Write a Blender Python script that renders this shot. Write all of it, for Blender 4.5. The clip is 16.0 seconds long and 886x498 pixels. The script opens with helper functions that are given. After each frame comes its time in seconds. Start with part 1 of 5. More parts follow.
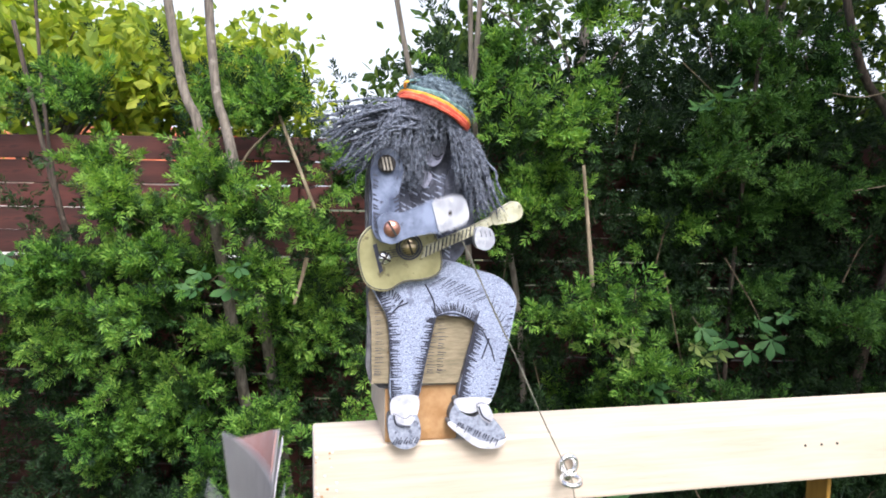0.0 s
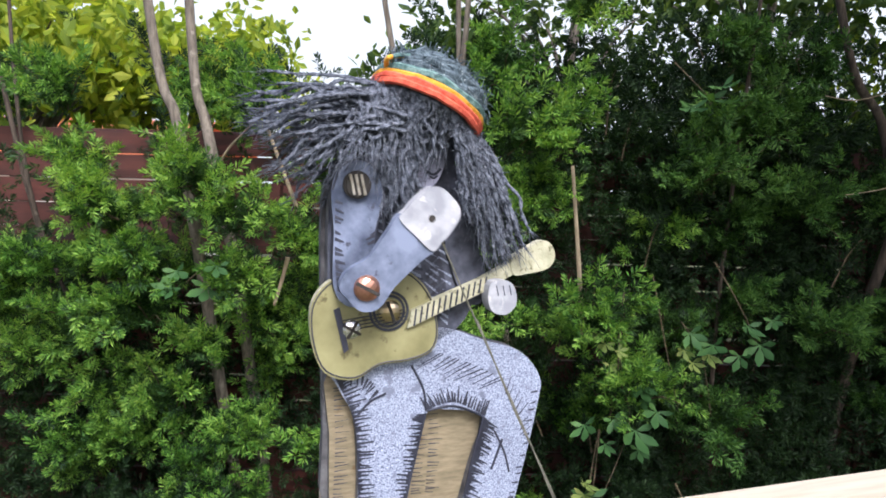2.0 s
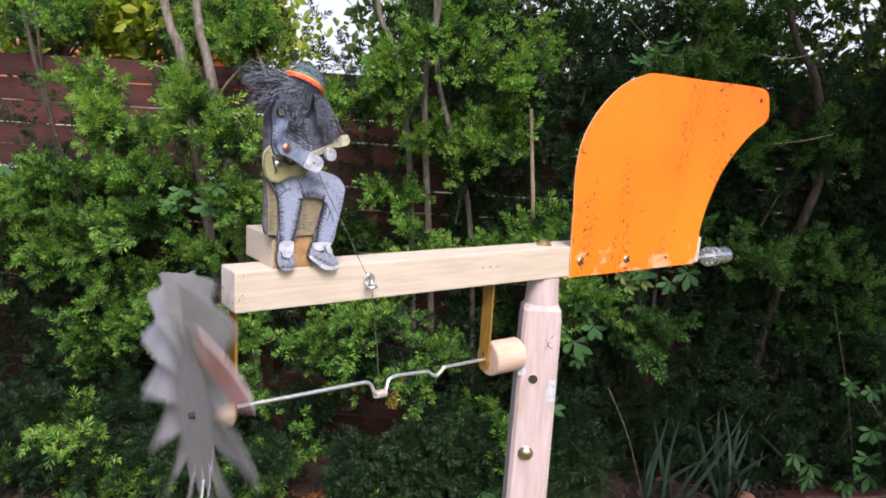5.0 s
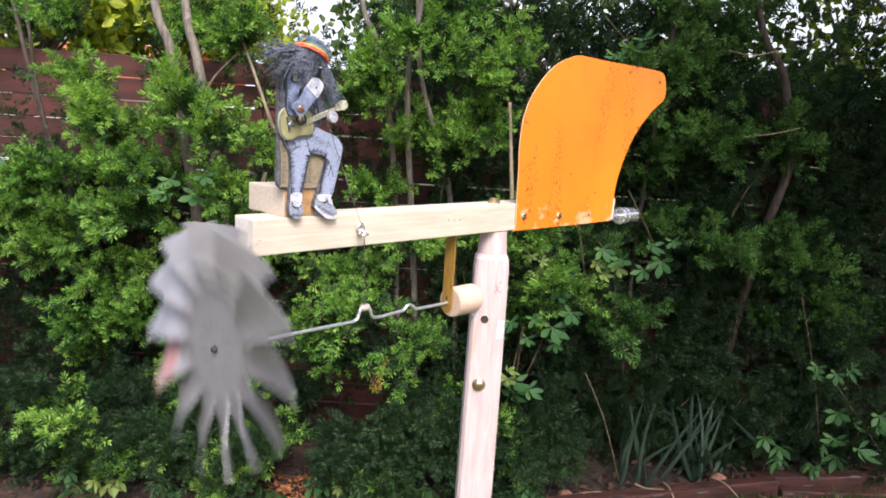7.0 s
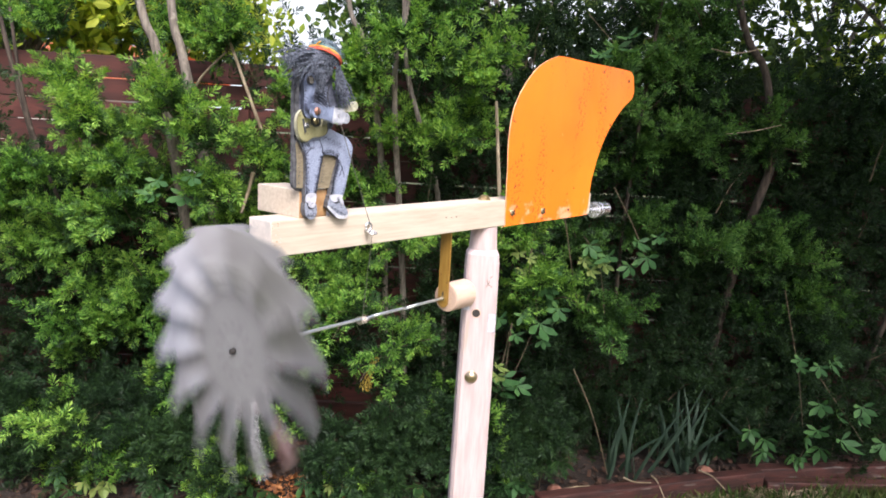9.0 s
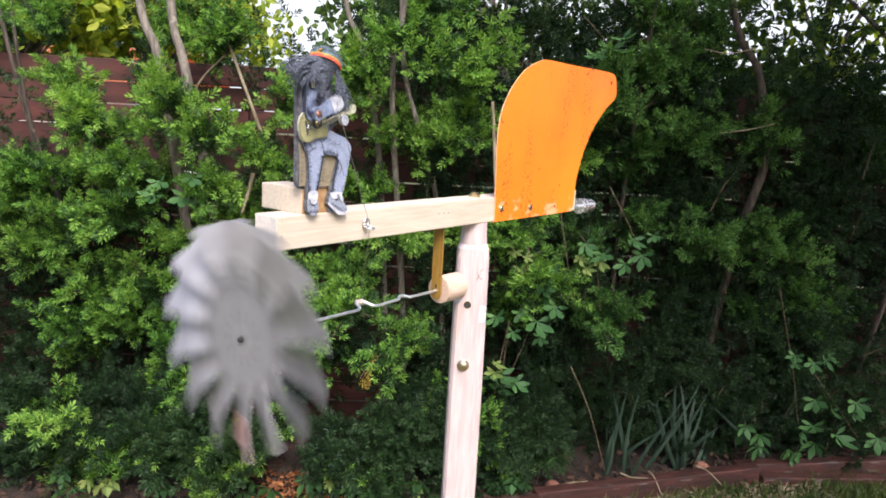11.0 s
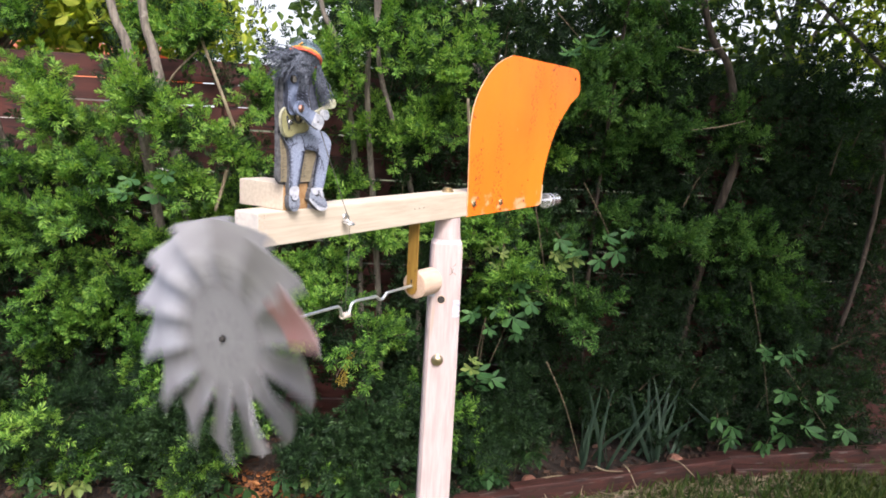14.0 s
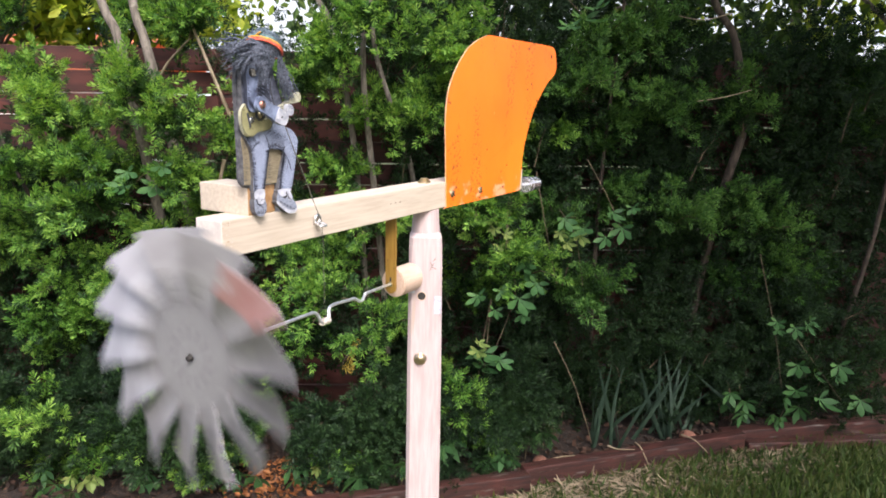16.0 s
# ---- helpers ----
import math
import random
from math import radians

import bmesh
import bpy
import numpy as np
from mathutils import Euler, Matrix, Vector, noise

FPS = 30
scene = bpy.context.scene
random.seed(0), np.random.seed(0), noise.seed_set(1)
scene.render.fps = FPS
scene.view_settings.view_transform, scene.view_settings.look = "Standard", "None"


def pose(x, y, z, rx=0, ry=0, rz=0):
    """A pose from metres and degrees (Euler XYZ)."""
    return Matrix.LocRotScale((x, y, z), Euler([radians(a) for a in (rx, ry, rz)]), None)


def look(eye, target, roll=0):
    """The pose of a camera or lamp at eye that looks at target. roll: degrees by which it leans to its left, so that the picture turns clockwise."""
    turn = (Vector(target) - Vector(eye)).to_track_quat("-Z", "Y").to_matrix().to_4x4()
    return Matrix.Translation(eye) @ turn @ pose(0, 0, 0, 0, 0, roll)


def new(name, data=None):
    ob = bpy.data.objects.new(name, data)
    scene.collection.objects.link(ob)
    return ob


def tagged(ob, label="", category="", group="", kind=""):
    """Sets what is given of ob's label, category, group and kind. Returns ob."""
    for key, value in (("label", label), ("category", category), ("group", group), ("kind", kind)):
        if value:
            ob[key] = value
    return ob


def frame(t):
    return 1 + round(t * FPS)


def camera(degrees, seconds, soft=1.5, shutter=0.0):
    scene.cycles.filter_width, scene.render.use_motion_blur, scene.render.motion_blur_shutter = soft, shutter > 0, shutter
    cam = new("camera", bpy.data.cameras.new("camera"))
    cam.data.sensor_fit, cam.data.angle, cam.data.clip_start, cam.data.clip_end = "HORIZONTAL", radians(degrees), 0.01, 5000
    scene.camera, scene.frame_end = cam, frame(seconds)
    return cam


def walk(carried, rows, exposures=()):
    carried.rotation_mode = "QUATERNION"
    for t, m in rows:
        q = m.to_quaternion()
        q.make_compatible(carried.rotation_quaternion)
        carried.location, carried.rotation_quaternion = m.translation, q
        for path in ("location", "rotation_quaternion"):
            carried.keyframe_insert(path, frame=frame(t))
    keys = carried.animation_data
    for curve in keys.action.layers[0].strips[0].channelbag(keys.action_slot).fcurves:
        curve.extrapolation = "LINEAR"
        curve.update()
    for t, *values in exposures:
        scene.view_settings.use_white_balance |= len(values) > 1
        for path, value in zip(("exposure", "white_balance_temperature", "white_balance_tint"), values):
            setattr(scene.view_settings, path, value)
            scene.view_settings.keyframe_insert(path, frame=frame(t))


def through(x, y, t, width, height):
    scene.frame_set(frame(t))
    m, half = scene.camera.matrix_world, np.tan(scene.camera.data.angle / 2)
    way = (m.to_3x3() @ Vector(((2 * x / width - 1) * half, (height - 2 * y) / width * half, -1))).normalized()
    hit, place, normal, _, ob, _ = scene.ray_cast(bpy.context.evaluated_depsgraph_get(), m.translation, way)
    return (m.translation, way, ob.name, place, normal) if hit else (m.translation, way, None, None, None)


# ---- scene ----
FOV = 65.96
cam = camera(FOV, 16.0, soft=1.8, shutter=0.2)

PATH = [
    (0.0, pose(-0.2039, -0.2843, 1.5264, 84.75, -0.79, 1.04)),
    (0.5, pose(-0.2123, -0.2511, 1.5240, 84.15, -1.12, 1.28)),
    (1.0, pose(-0.2092, -0.2364, 1.5279, 84.17, -1.49, 0.80)),
    (1.5, pose(-0.2045, -0.2274, 1.5303, 84.21, -1.39, 0.54)),
    (2.0, pose(-0.2004, -0.2287, 1.5338, 84.51, -1.51, -0.03)),
    (2.5, pose(-0.1944, -0.2461, 1.5280, 84.21, -1.40, -0.06)),
    (3.0, pose(-0.1812, -0.2935, 1.5214, 82.83, -1.74, -1.20)),
    (3.5, pose(-0.1653, -0.3715, 1.5164, 81.31, -2.84, -0.28)),
    (4.0, pose(-0.1379, -0.4330, 1.5235, 80.26, -3.60, -0.63)),
    (4.5, pose(-0.1067, -0.4941, 1.5352, 79.54, -3.48, 0.54)),
    (7.0, pose(-0.0583, -0.6373, 1.5110, 79.50, -3.70, -0.53)),
    (7.5, pose(-0.0587, -0.6322, 1.5119, 79.22, -3.56, -0.60)),
    (8.0, pose(-0.0605, -0.6251, 1.5112, 79.16, -3.60, -0.79)),
    (8.5, pose(-0.0632, -0.6347, 1.5132, 79.39, -3.60, -0.97)),
    (9.0, pose(-0.0633, -0.6543, 1.5111, 79.48, -3.37, -1.69)),
    (11.5, pose(-0.0563, -0.6891, 1.5124, 79.52, -2.95, -1.66)),
    (12.0, pose(-0.0570, -0.6883, 1.5128, 79.37, -2.95, -1.40)),
    (12.5, pose(-0.0561, -0.6915, 1.5131, 79.18, -2.93, -1.59)),
    (13.0, pose(-0.0533, -0.6992, 1.5120, 79.38, -2.70, -1.49)),
    (13.5, pose(-0.0545, -0.6979, 1.5121, 79.19, -2.85, -1.43)),
    (14.0, pose(-0.0535, -0.6909, 1.5102, 79.40, -3.17, -3.72)),
    (14.5, pose(-0.0455, -0.6716, 1.5207, 78.49, -1.13, -3.42)),
    (15.0, pose(-0.0381, -0.6667, 1.5208, 78.04, -1.06, -2.84)),
    (15.5, pose(-0.0272, -0.6600, 1.5226, 77.67, -0.76, -3.25)),
    (16.0, pose(-0.0201, -0.6571, 1.5188, 77.65, -1.11, -3.19)),
]
# the way the head of the whirligig points, in degrees
HEADING = [(0.0, 12.4), (0.5, 12.7), (1.0, 14.0), (1.5, 16.0), (2.0, 17.9), (2.5, 19.7), (3.0, 23.3), (3.5, 26.7), (4.0, 29.0), (4.5, 32.4), (7.0, 44.7), (7.5, 45.8), (8.0, 47.6), (8.5, 48.5), (9.0, 49.0), (11.5, 50.4), (12.0, 51.1), (12.5, 51.9), (13.0, 52.5), (13.5, 52.9), (14.0, 52.4), (14.5, 52.9), (15.0, 53.0), (15.5, 54.2), (16.0, 55.4)]
walk(cam, PATH, exposures=[(0.0, 0.86, 5850, 12), (1.0, 0.66, 5850, 12), (2.5, 0.70, 5900, 14), (3.5, 0.60, 5950, 17), (4.5, 0.48, 6050, 17), (7.5, 0.92, 6050, 15), (16.0, 0.88, 6100, 14)])

# ---- light: a bright, hazy afternoon in the open shade of a garden ----
SUN_EL, SUN_AZ = radians(50), radians(166)
world = bpy.data.worlds.new("sky")
scene.world = world
world.use_nodes = True
wn = world.node_tree.nodes
sky = wn.new("ShaderNodeTexSky")
sky.sky_type, sky.sun_disc = "NISHITA", False
sky.sun_elevation, sky.sun_rotation = SUN_EL, SUN_AZ
sky.air_density, sky.dust_density = 1.0, 7.0
wn["Background"].inputs[1].default_value = 0.15
world.node_tree.links.new(sky.outputs[0], wn["Background"].inputs[0])
sun_data = bpy.data.lights.new("sun", "SUN")
sun_data.energy, sun_data.angle, sun_data.color = 2.3, radians(22), (1.0, 0.96, 0.9)
sun = new("sun", sun_data)
sun_dir = Vector((math.sin(SUN_AZ) * math.cos(SUN_EL), math.cos(SUN_AZ) * math.cos(SUN_EL), math.sin(SUN_EL)))
sun.matrix_world = look(sun_dir * 20, (0, 0, 0))

# ---- materials ----
def nodes_of(name):
    m = bpy.data.materials.new(name)
    m.use_nodes = True
    nt = m.node_tree
    return m, nt, nt.nodes["Principled BSDF"]


def ramp(nt, fac, stops):
    r = nt.nodes.new("ShaderNodeValToRGB")
    els = r.color_ramp.elements
    while len(els) < len(stops):
        els.new(0.5)
    for e, (p, c) in zip(els, stops):
        e.position, e.color = p, (*c, 1)
    nt.links.new(fac, r.inputs[0])
    return r.outputs[0]


def noise_tex(nt, scale, detail=4.0, stretch=(1, 1, 1), rough=0.55, space="Object"):
    tc = nt.nodes.new("ShaderNodeTexCoord")
    mp = nt.nodes.new("ShaderNodeMapping")
    mp.inputs["Scale"].default_value = stretch
    nt.links.new(tc.outputs[space], mp.inputs[0])
    n = nt.nodes.new("ShaderNodeTexNoise")
    n.inputs["Scale"].default_value, n.inputs["Detail"].default_value = scale, detail
    n.inputs["Roughness"].default_value = rough
    nt.links.new(mp.outputs[0], n.inputs["Vector"])
    return n.outputs["Fac"]


def mix(nt, fac, a, b, mode="MIX"):
    m = nt.nodes.new("ShaderNodeMix")
    m.data_type, m.blend_type = "RGBA", mode
    for sock, v in ((m.inputs[0], fac), (m.inputs[6], a), (m.inputs[7], b)):
        if isinstance(v, (int, float)):
            sock.default_value = v
        elif isinstance(v, tuple):
            sock.default_value = (*v, 1)
        else:
            nt.links.new(v, sock)
    return m.outputs[2]


def bump(nt, bsdf, height, strength, dist):
    b = nt.nodes.new("ShaderNodeBump")
    b.inputs["Strength"].default_value, b.inputs["Distance"].default_value = strength, dist
    nt.links.new(height, b.inputs["Height"])
    nt.links.new(b.outputs[0], bsdf.inputs["Normal"])


def surface(name, c1, c2, scale, rough=0.7, metal=0.0, stretch=(1, 1, 1), spots=None, spot_scale=40, spot_at=0.62,
            bump_s=0.2, bump_d=0.001, spot_stretch=(1, 1, 1), per_object=0.0, lo=0.35, hi=0.65):
    """Two colours mixed by a noise at one scale, spots of a third at another, and a fine relief."""
    m, nt, p = nodes_of(name)
    n1 = noise_tex(nt, scale, stretch=stretch)
    col = ramp(nt, n1, [(lo, c1), (hi, c2)])
    if spots:
        n2 = noise_tex(nt, spot_scale, stretch=spot_stretch)
        fac = ramp(nt, n2, [(spot_at, (0, 0, 0)), (spot_at + 0.07, (1, 1, 1))])
        col = mix(nt, fac, col, spots)
    if per_object:
        oi = nt.nodes.new("ShaderNodeObjectInfo")
        v = ramp(nt, oi.outputs["Random"], [(0, (1 - per_object,) * 3), (1, (1 + per_object,) * 3)])
        col = mix(nt, 1.0, col, v, "MULTIPLY")
    nt.links.new(col, p.inputs["Base Color"])
    p.inputs["Roughness"].default_value, p.inputs["Metallic"].default_value = rough, metal
    bump(nt, p, noise_tex(nt, scale * 4, stretch=stretch), bump_s, bump_d)
    return m


def foliage(name, stops, rough=0.6, through=0.35, patch=2.2):
    """Leaves: a colour for each leaf, patches of older and younger growth, and light shining through."""
    m, nt, p = nodes_of(name)
    g = nt.nodes.new("ShaderNodeNewGeometry")
    n = noise_tex(nt, patch, detail=2.0)
    add = nt.nodes.new("ShaderNodeMath")
    add.operation = "MULTIPLY_ADD"
    nt.links.new(g.outputs["Random Per Island"], add.inputs[0])
    add.inputs[1].default_value = 0.5
    nt.links.new(n, add.inputs[2])
    sub = nt.nodes.new("ShaderNodeMath")
    sub.operation = "SUBTRACT"
    nt.links.new(add.outputs[0], sub.inputs[0])
    sub.inputs[1].default_value = 0.25
    col = ramp(nt, sub.outputs[0], stops)
    nt.links.new(col, p.inputs["Base Color"])
    p.inputs["Roughness"].default_value = rough
    p.inputs["Specular IOR Level"].default_value = 0.3
    tr = nt.nodes.new("ShaderNodeBsdfTranslucent")
    nt.links.new(mix(nt, 1.0, col, (1.5, 1.45, 0.6), "MULTIPLY"), tr.inputs[0])
    ms = nt.nodes.new("ShaderNodeMixShader")
    ms.inputs[0].default_value = through
    nt.links.new(p.outputs[0], ms.inputs[1])
    nt.links.new(tr.outputs[0], ms.inputs[2])
    nt.links.new(ms.outputs[0], nt.nodes["Material Output"].inputs[0])
    return m


PINE = surface("raw_pine", (0.47, 0.395, 0.31), (0.56, 0.485, 0.395), 30, 0.65, stretch=(1, 12, 12), spots=(0.40, 0.30, 0.215),
               spot_scale=14, spot_at=0.68, spot_stretch=(0.6, 6, 6), bump_d=0.0004)
PINE_POST = surface("raw_pine_upright", (0.42, 0.33, 0.32), (0.51, 0.415, 0.41), 26, 0.7, stretch=(12, 12, 1), spots=(0.42, 0.325, 0.275),
                    spot_scale=12, spot_at=0.66, spot_stretch=(6, 6, 0.6), bump_d=0.0005)
END_GRAIN = surface("end_grain", (0.29, 0.155, 0.062), (0.40, 0.245, 0.115), 220, 0.8, spots=(0.36, 0.2, 0.08), spot_scale=350, spot_at=0.6,
                    bump_d=0.0005)
END_WHITE = surface("beam_end", (0.52, 0.48, 0.44), (0.66, 0.6, 0.54), 130, 0.8, spots=(0.22, 0.19, 0.18), spot_scale=170, spot_at=0.63,
                    bump_d=0.0006)
DOWEL = surface("dowel_wood", (0.47, 0.335, 0.25), (0.57, 0.43, 0.335), 60, 0.7, stretch=(1, 8, 8), bump_d=0.0004)
BRASS_STRAP = surface("ochre_strap", (0.28, 0.155, 0.028), (0.38, 0.22, 0.045), 90, 0.42, metal=0.3, stretch=(3, 3, 0.4), spots=(0.2, 0.1, 0.03),
                      spot_scale=160, spot_at=0.66, bump_d=0.0003)
WIRE = surface("galvanised_wire", (0.62, 0.64, 0.66), (0.75, 0.77, 0.78), 300, 0.32, metal=0.85, bump_d=0.0002)
CHROME = surface("chrome", (0.75, 0.75, 0.77), (0.88, 0.88, 0.9), 200, 0.2, metal=0.9, bump_s=0.05, bump_d=0.0002)
BRASS = surface("brass", (0.50, 0.40, 0.24), (0.64, 0.53, 0.36), 300, 0.3, metal=1.0, bump_s=0.1, bump_d=0.0002)
COPPER = surface("copper", (0.42, 0.2, 0.15), (0.55, 0.3, 0.22), 300, 0.32, metal=0.9, bump_s=0.1, bump_d=0.0002)
DARK_SLOT = surface("dark_slot", (0.02, 0.018, 0.016), (0.035, 0.03, 0.028), 200, 0.8)
FAN_GREY = surface("grey_sheet", (0.29, 0.285, 0.30), (0.385, 0.38, 0.40), 40, 0.45, metal=0.5, spots=(0.27, 0.25, 0.25), spot_scale=55, spot_at=0.62,
                   bump_d=0.0004, per_object=0.03)
FAN_DISC = surface("grey_disc", (0.29, 0.285, 0.30), (0.385, 0.38, 0.40), 50, 0.45, metal=0.5, spots=(0.24, 0.23, 0.235), spot_scale=80, spot_at=0.62,
                   bump_d=0.0004)
FAN_RED = surface("faded_red_paint", (0.33, 0.17, 0.16), (0.36, 0.24, 0.23), 60, 0.6, spots=(0.45, 0.43, 0.44), spot_scale=60, spot_at=0.6)
CLOTH = surface("blue_grey_paint", (0.09, 0.11, 0.175), (0.42, 0.475, 0.63), 3000, 0.75, spots=(0.16, 0.18, 0.255), spot_scale=330, spot_at=0.6,
                bump_d=0.0002)
SLEEVE = surface("sleeve_paint", (0.045, 0.06, 0.105), (0.21, 0.25, 0.365), 130, 0.75, spots=(0.05, 0.055, 0.085), spot_scale=420, spot_at=0.63,
                 bump_d=0.0002)
TORSO = surface("dark_paint", (0.024, 0.028, 0.045), (0.10, 0.11, 0.155), 260, 0.75, spots=(0.24, 0.255, 0.32), spot_scale=420, spot_at=0.66)
INK = surface("ink", (0.018, 0.02, 0.035), (0.04, 0.045, 0.07), 200, 0.6)
PALE = surface("pale_paper", (0.34, 0.35, 0.41), (0.53, 0.54, 0.60), 260, 0.7, spots=(0.26, 0.26, 0.30), spot_scale=600, spot_at=0.66, bump_d=0.0002)
FACE = surface("lavender_paint", (0.19, 0.20, 0.28), (0.32, 0.33, 0.44), 200, 0.7, bump_d=0.0002)
HAND = surface("pale_grey_paint", (0.27, 0.285, 0.33), (0.46, 0.47, 0.52), 230, 0.7, spots=(0.55, 0.55, 0.58), spot_scale=420, spot_at=0.62, bump_d=0.0002)
SHOE = surface("shoe_paint", (0.16, 0.18, 0.24), (0.32, 0.35, 0.43), 700, 0.7, spots=(0.08, 0.09, 0.13), spot_scale=400, spot_at=0.6)
CARD = surface("brown_card", (0.165, 0.137, 0.086), (0.26, 0.218, 0.142), 250, 0.8, stretch=(1, 1, 5), spots=(0.15, 0.105, 0.05), spot_scale=200,
               spot_at=0.66, bump_d=0.0003)
CARD_EDGE = surface("plate_edge", (0.05, 0.05, 0.057), (0.13, 0.13, 0.14), 300, 0.8)
GUITAR = surface("olive_yellow_paint", (0.185, 0.175, 0.08), (0.31, 0.295, 0.15), 110, 0.45, spots=(0.115, 0.10, 0.045), spot_scale=260, spot_at=0.6,
                 bump_d=0.0002)
GUITAR_RIM = surface("pale_rim", (0.34, 0.335, 0.23), (0.50, 0.49, 0.36), 300, 0.7, spots=(0.16, 0.155, 0.09), spot_scale=700, spot_at=0.58)
YARN = surface("grey_yarn", (0.030, 0.037, 0.053), (0.185, 0.207, 0.265), 900, 0.95, stretch=(1, 1, 1), spots=(0.25, 0.265, 0.30), spot_scale=1500,
               spot_at=0.62, bump_s=0.7, bump_d=0.0006)
TEAL_YARN = surface("teal_yarn", (0.06, 0.13, 0.13), (0.20, 0.32, 0.31), 700, 0.95, bump_s=0.6, bump_d=0.0005)
STEEL_RIDGE = surface("worn_steel", (0.30, 0.27, 0.22), (0.5, 0.47, 0.42), 400, 0.35, metal=0.8)
HAT_YARN = surface("blue_grey_yarn", (0.035, 0.055, 0.072), (0.15, 0.20, 0.24), 700, 0.95, spots=(0.36, 0.42, 0.44), spot_scale=1300, spot_at=0.62,
                   bump_s=0.7, bump_d=0.0006)
RED_YARN = surface("red_yarn", (0.55, 0.075, 0.045), (0.75, 0.16, 0.09), 700, 0.9, bump_s=0.6, bump_d=0.0005)
GOLD_YARN = surface("golden_yarn", (0.62, 0.30, 0.02), (0.8, 0.45, 0.06), 700, 0.9, bump_s=0.6, bump_d=0.0005)
THREAD = surface("grey_thread", (0.09, 0.09, 0.07), (0.18, 0.175, 0.14), 600, 0.8)
COPPER_WRAP = surface("wire_wrap", (0.45, 0.38, 0.33), (0.62, 0.56, 0.5), 500, 0.5, metal=0.3)


def vane_paint():
    m, nt, p = nodes_of("orange_paint")
    col = ramp(nt, noise_tex(nt, 9, detail=2), [(0.3, (0.86, 0.155, 0.004)), (0.7, (0.92, 0.22, 0.008))])
    # rust pits that run down in streaks
    pits = ramp(nt, noise_tex(nt, 330, detail=5), [(0.57, (0, 0, 0)), (0.62, (1, 1, 1))])
    where = ramp(nt, noise_tex(nt, 16, detail=2, stretch=(2.6, 1, 0.6)), [(0.52, (0, 0, 0)), (0.6, (1, 1, 1))])
    col = mix(nt, mix(nt, 1.0, pits, where, "MULTIPLY"), col, (0.17, 0.05, 0.02))
    # paint rubbed thin, mostly along the lower edge
    sep = nt.nodes.new("ShaderNodeSeparateXYZ")
    tc = nt.nodes.new("ShaderNodeTexCoord")
    nt.links.new(tc.outputs["Object"], sep.inputs[0])
    low = nt.nodes.new("ShaderNodeMapRange")
    low.inputs[1].default_value, low.inputs[2].default_value = 0.035, -0.012
    nt.links.new(sep.outputs["Z"], low.inputs[0])
    rub = nt.nodes.new("ShaderNodeMath")
    rub.operation = "MULTIPLY_ADD"
    nt.links.new(low.outputs[0], rub.inputs[0])
    rub.inputs[1].default_value = 0.19
    nt.links.new(noise_tex(nt, 48, detail=5, stretch=(1, 1, 1.3)), rub.inputs[2])
    worn = ramp(nt, rub.outputs[0], [(0.72, (0, 0, 0)), (0.82, (1, 1, 1))])
    col = mix(nt, worn, col, (0.80, 0.36, 0.19))
    nt.links.new(col, p.inputs["Base Color"])
    p.inputs["Roughness"].default_value = 0.45
    bump(nt, p, noise_tex(nt, 14, detail=3), 0.25, 0.004)
    return m


ORANGE = vane_paint()
ORANGE_EDGE = surface("pale_cut_edge", (0.72, 0.35, 0.16), (0.85, 0.55, 0.35), 90, 0.5)

FENCE = surface("red_stain", (0.038, 0.011, 0.008), (0.085, 0.023, 0.017), 5, 0.7, stretch=(1, 6, 6), spots=(0.022, 0.008, 0.007), spot_scale=9,
                spot_at=0.6, spot_stretch=(0.5, 3, 3), bump_s=0.4, bump_d=0.003, per_object=0.25)
TIMBER = surface("weathered_red_timber", (0.020, 0.009, 0.0075), (0.066, 0.021, 0.016), 9, 0.6, stretch=(1, 7, 7), spots=(0.12, 0.10, 0.09),
                 spot_scale=14, spot_at=0.60, spot_stretch=(0.5, 4, 4), bump_s=0.5, bump_d=0.003, per_object=0.15)
BARK = surface("grey_brown_bark", (0.095, 0.080, 0.066), (0.21, 0.182, 0.152), 30, 0.9, stretch=(3, 3, 0.5), spots=(0.27, 0.24, 0.205), spot_scale=20,
               spot_at=0.64, bump_s=0.7, bump_d=0.004)
# copy of the bark with shade put into its colour, for unlit stems
SHADED_BARK = surface("shaded_bark", (0.03, 0.022, 0.016), (0.085, 0.065, 0.05), 30, 0.9, stretch=(3, 3, 0.5), spots=(0.12, 0.10, 0.08), spot_scale=20,
                    spot_at=0.64, bump_s=0.7, bump_d=0.004)
DRY_STICK = surface("dry_stick", (0.2, 0.155, 0.10), (0.32, 0.26, 0.18), 30, 0.85, stretch=(4, 4, 0.4), bump_s=0.4, bump_d=0.002)
TWIG = surface("twig", (0.06, 0.045, 0.025), (0.13, 0.10, 0.06), 40, 0.9)
SOIL = surface("bark_mulch", (0.011, 0.008, 0.0065), (0.030, 0.018, 0.013), 26, 0.95, spots=(0.10, 0.045, 0.02), spot_scale=60, spot_at=0.6,
               bump_s=0.8, bump_d=0.01)
LAWN = surface("lawn_earth", (0.035, 0.04, 0.014), (0.07, 0.08, 0.025), 5, 0.95, spots=(0.10, 0.08, 0.045), spot_scale=3.5, spot_at=0.62, bump_s=0.8,
               bump_d=0.01)
CHIP = surface("mulch_chips", (0.016, 0.010, 0.007), (0.060, 0.027, 0.014), 20, 0.9)
LITTER = foliage("rusty_leaf", [(0.2, (0.07, 0.026, 0.011)), (0.5, (0.17, 0.062, 0.02)), (0.8, (0.30, 0.13, 0.045))], through=0.15, patch=9)
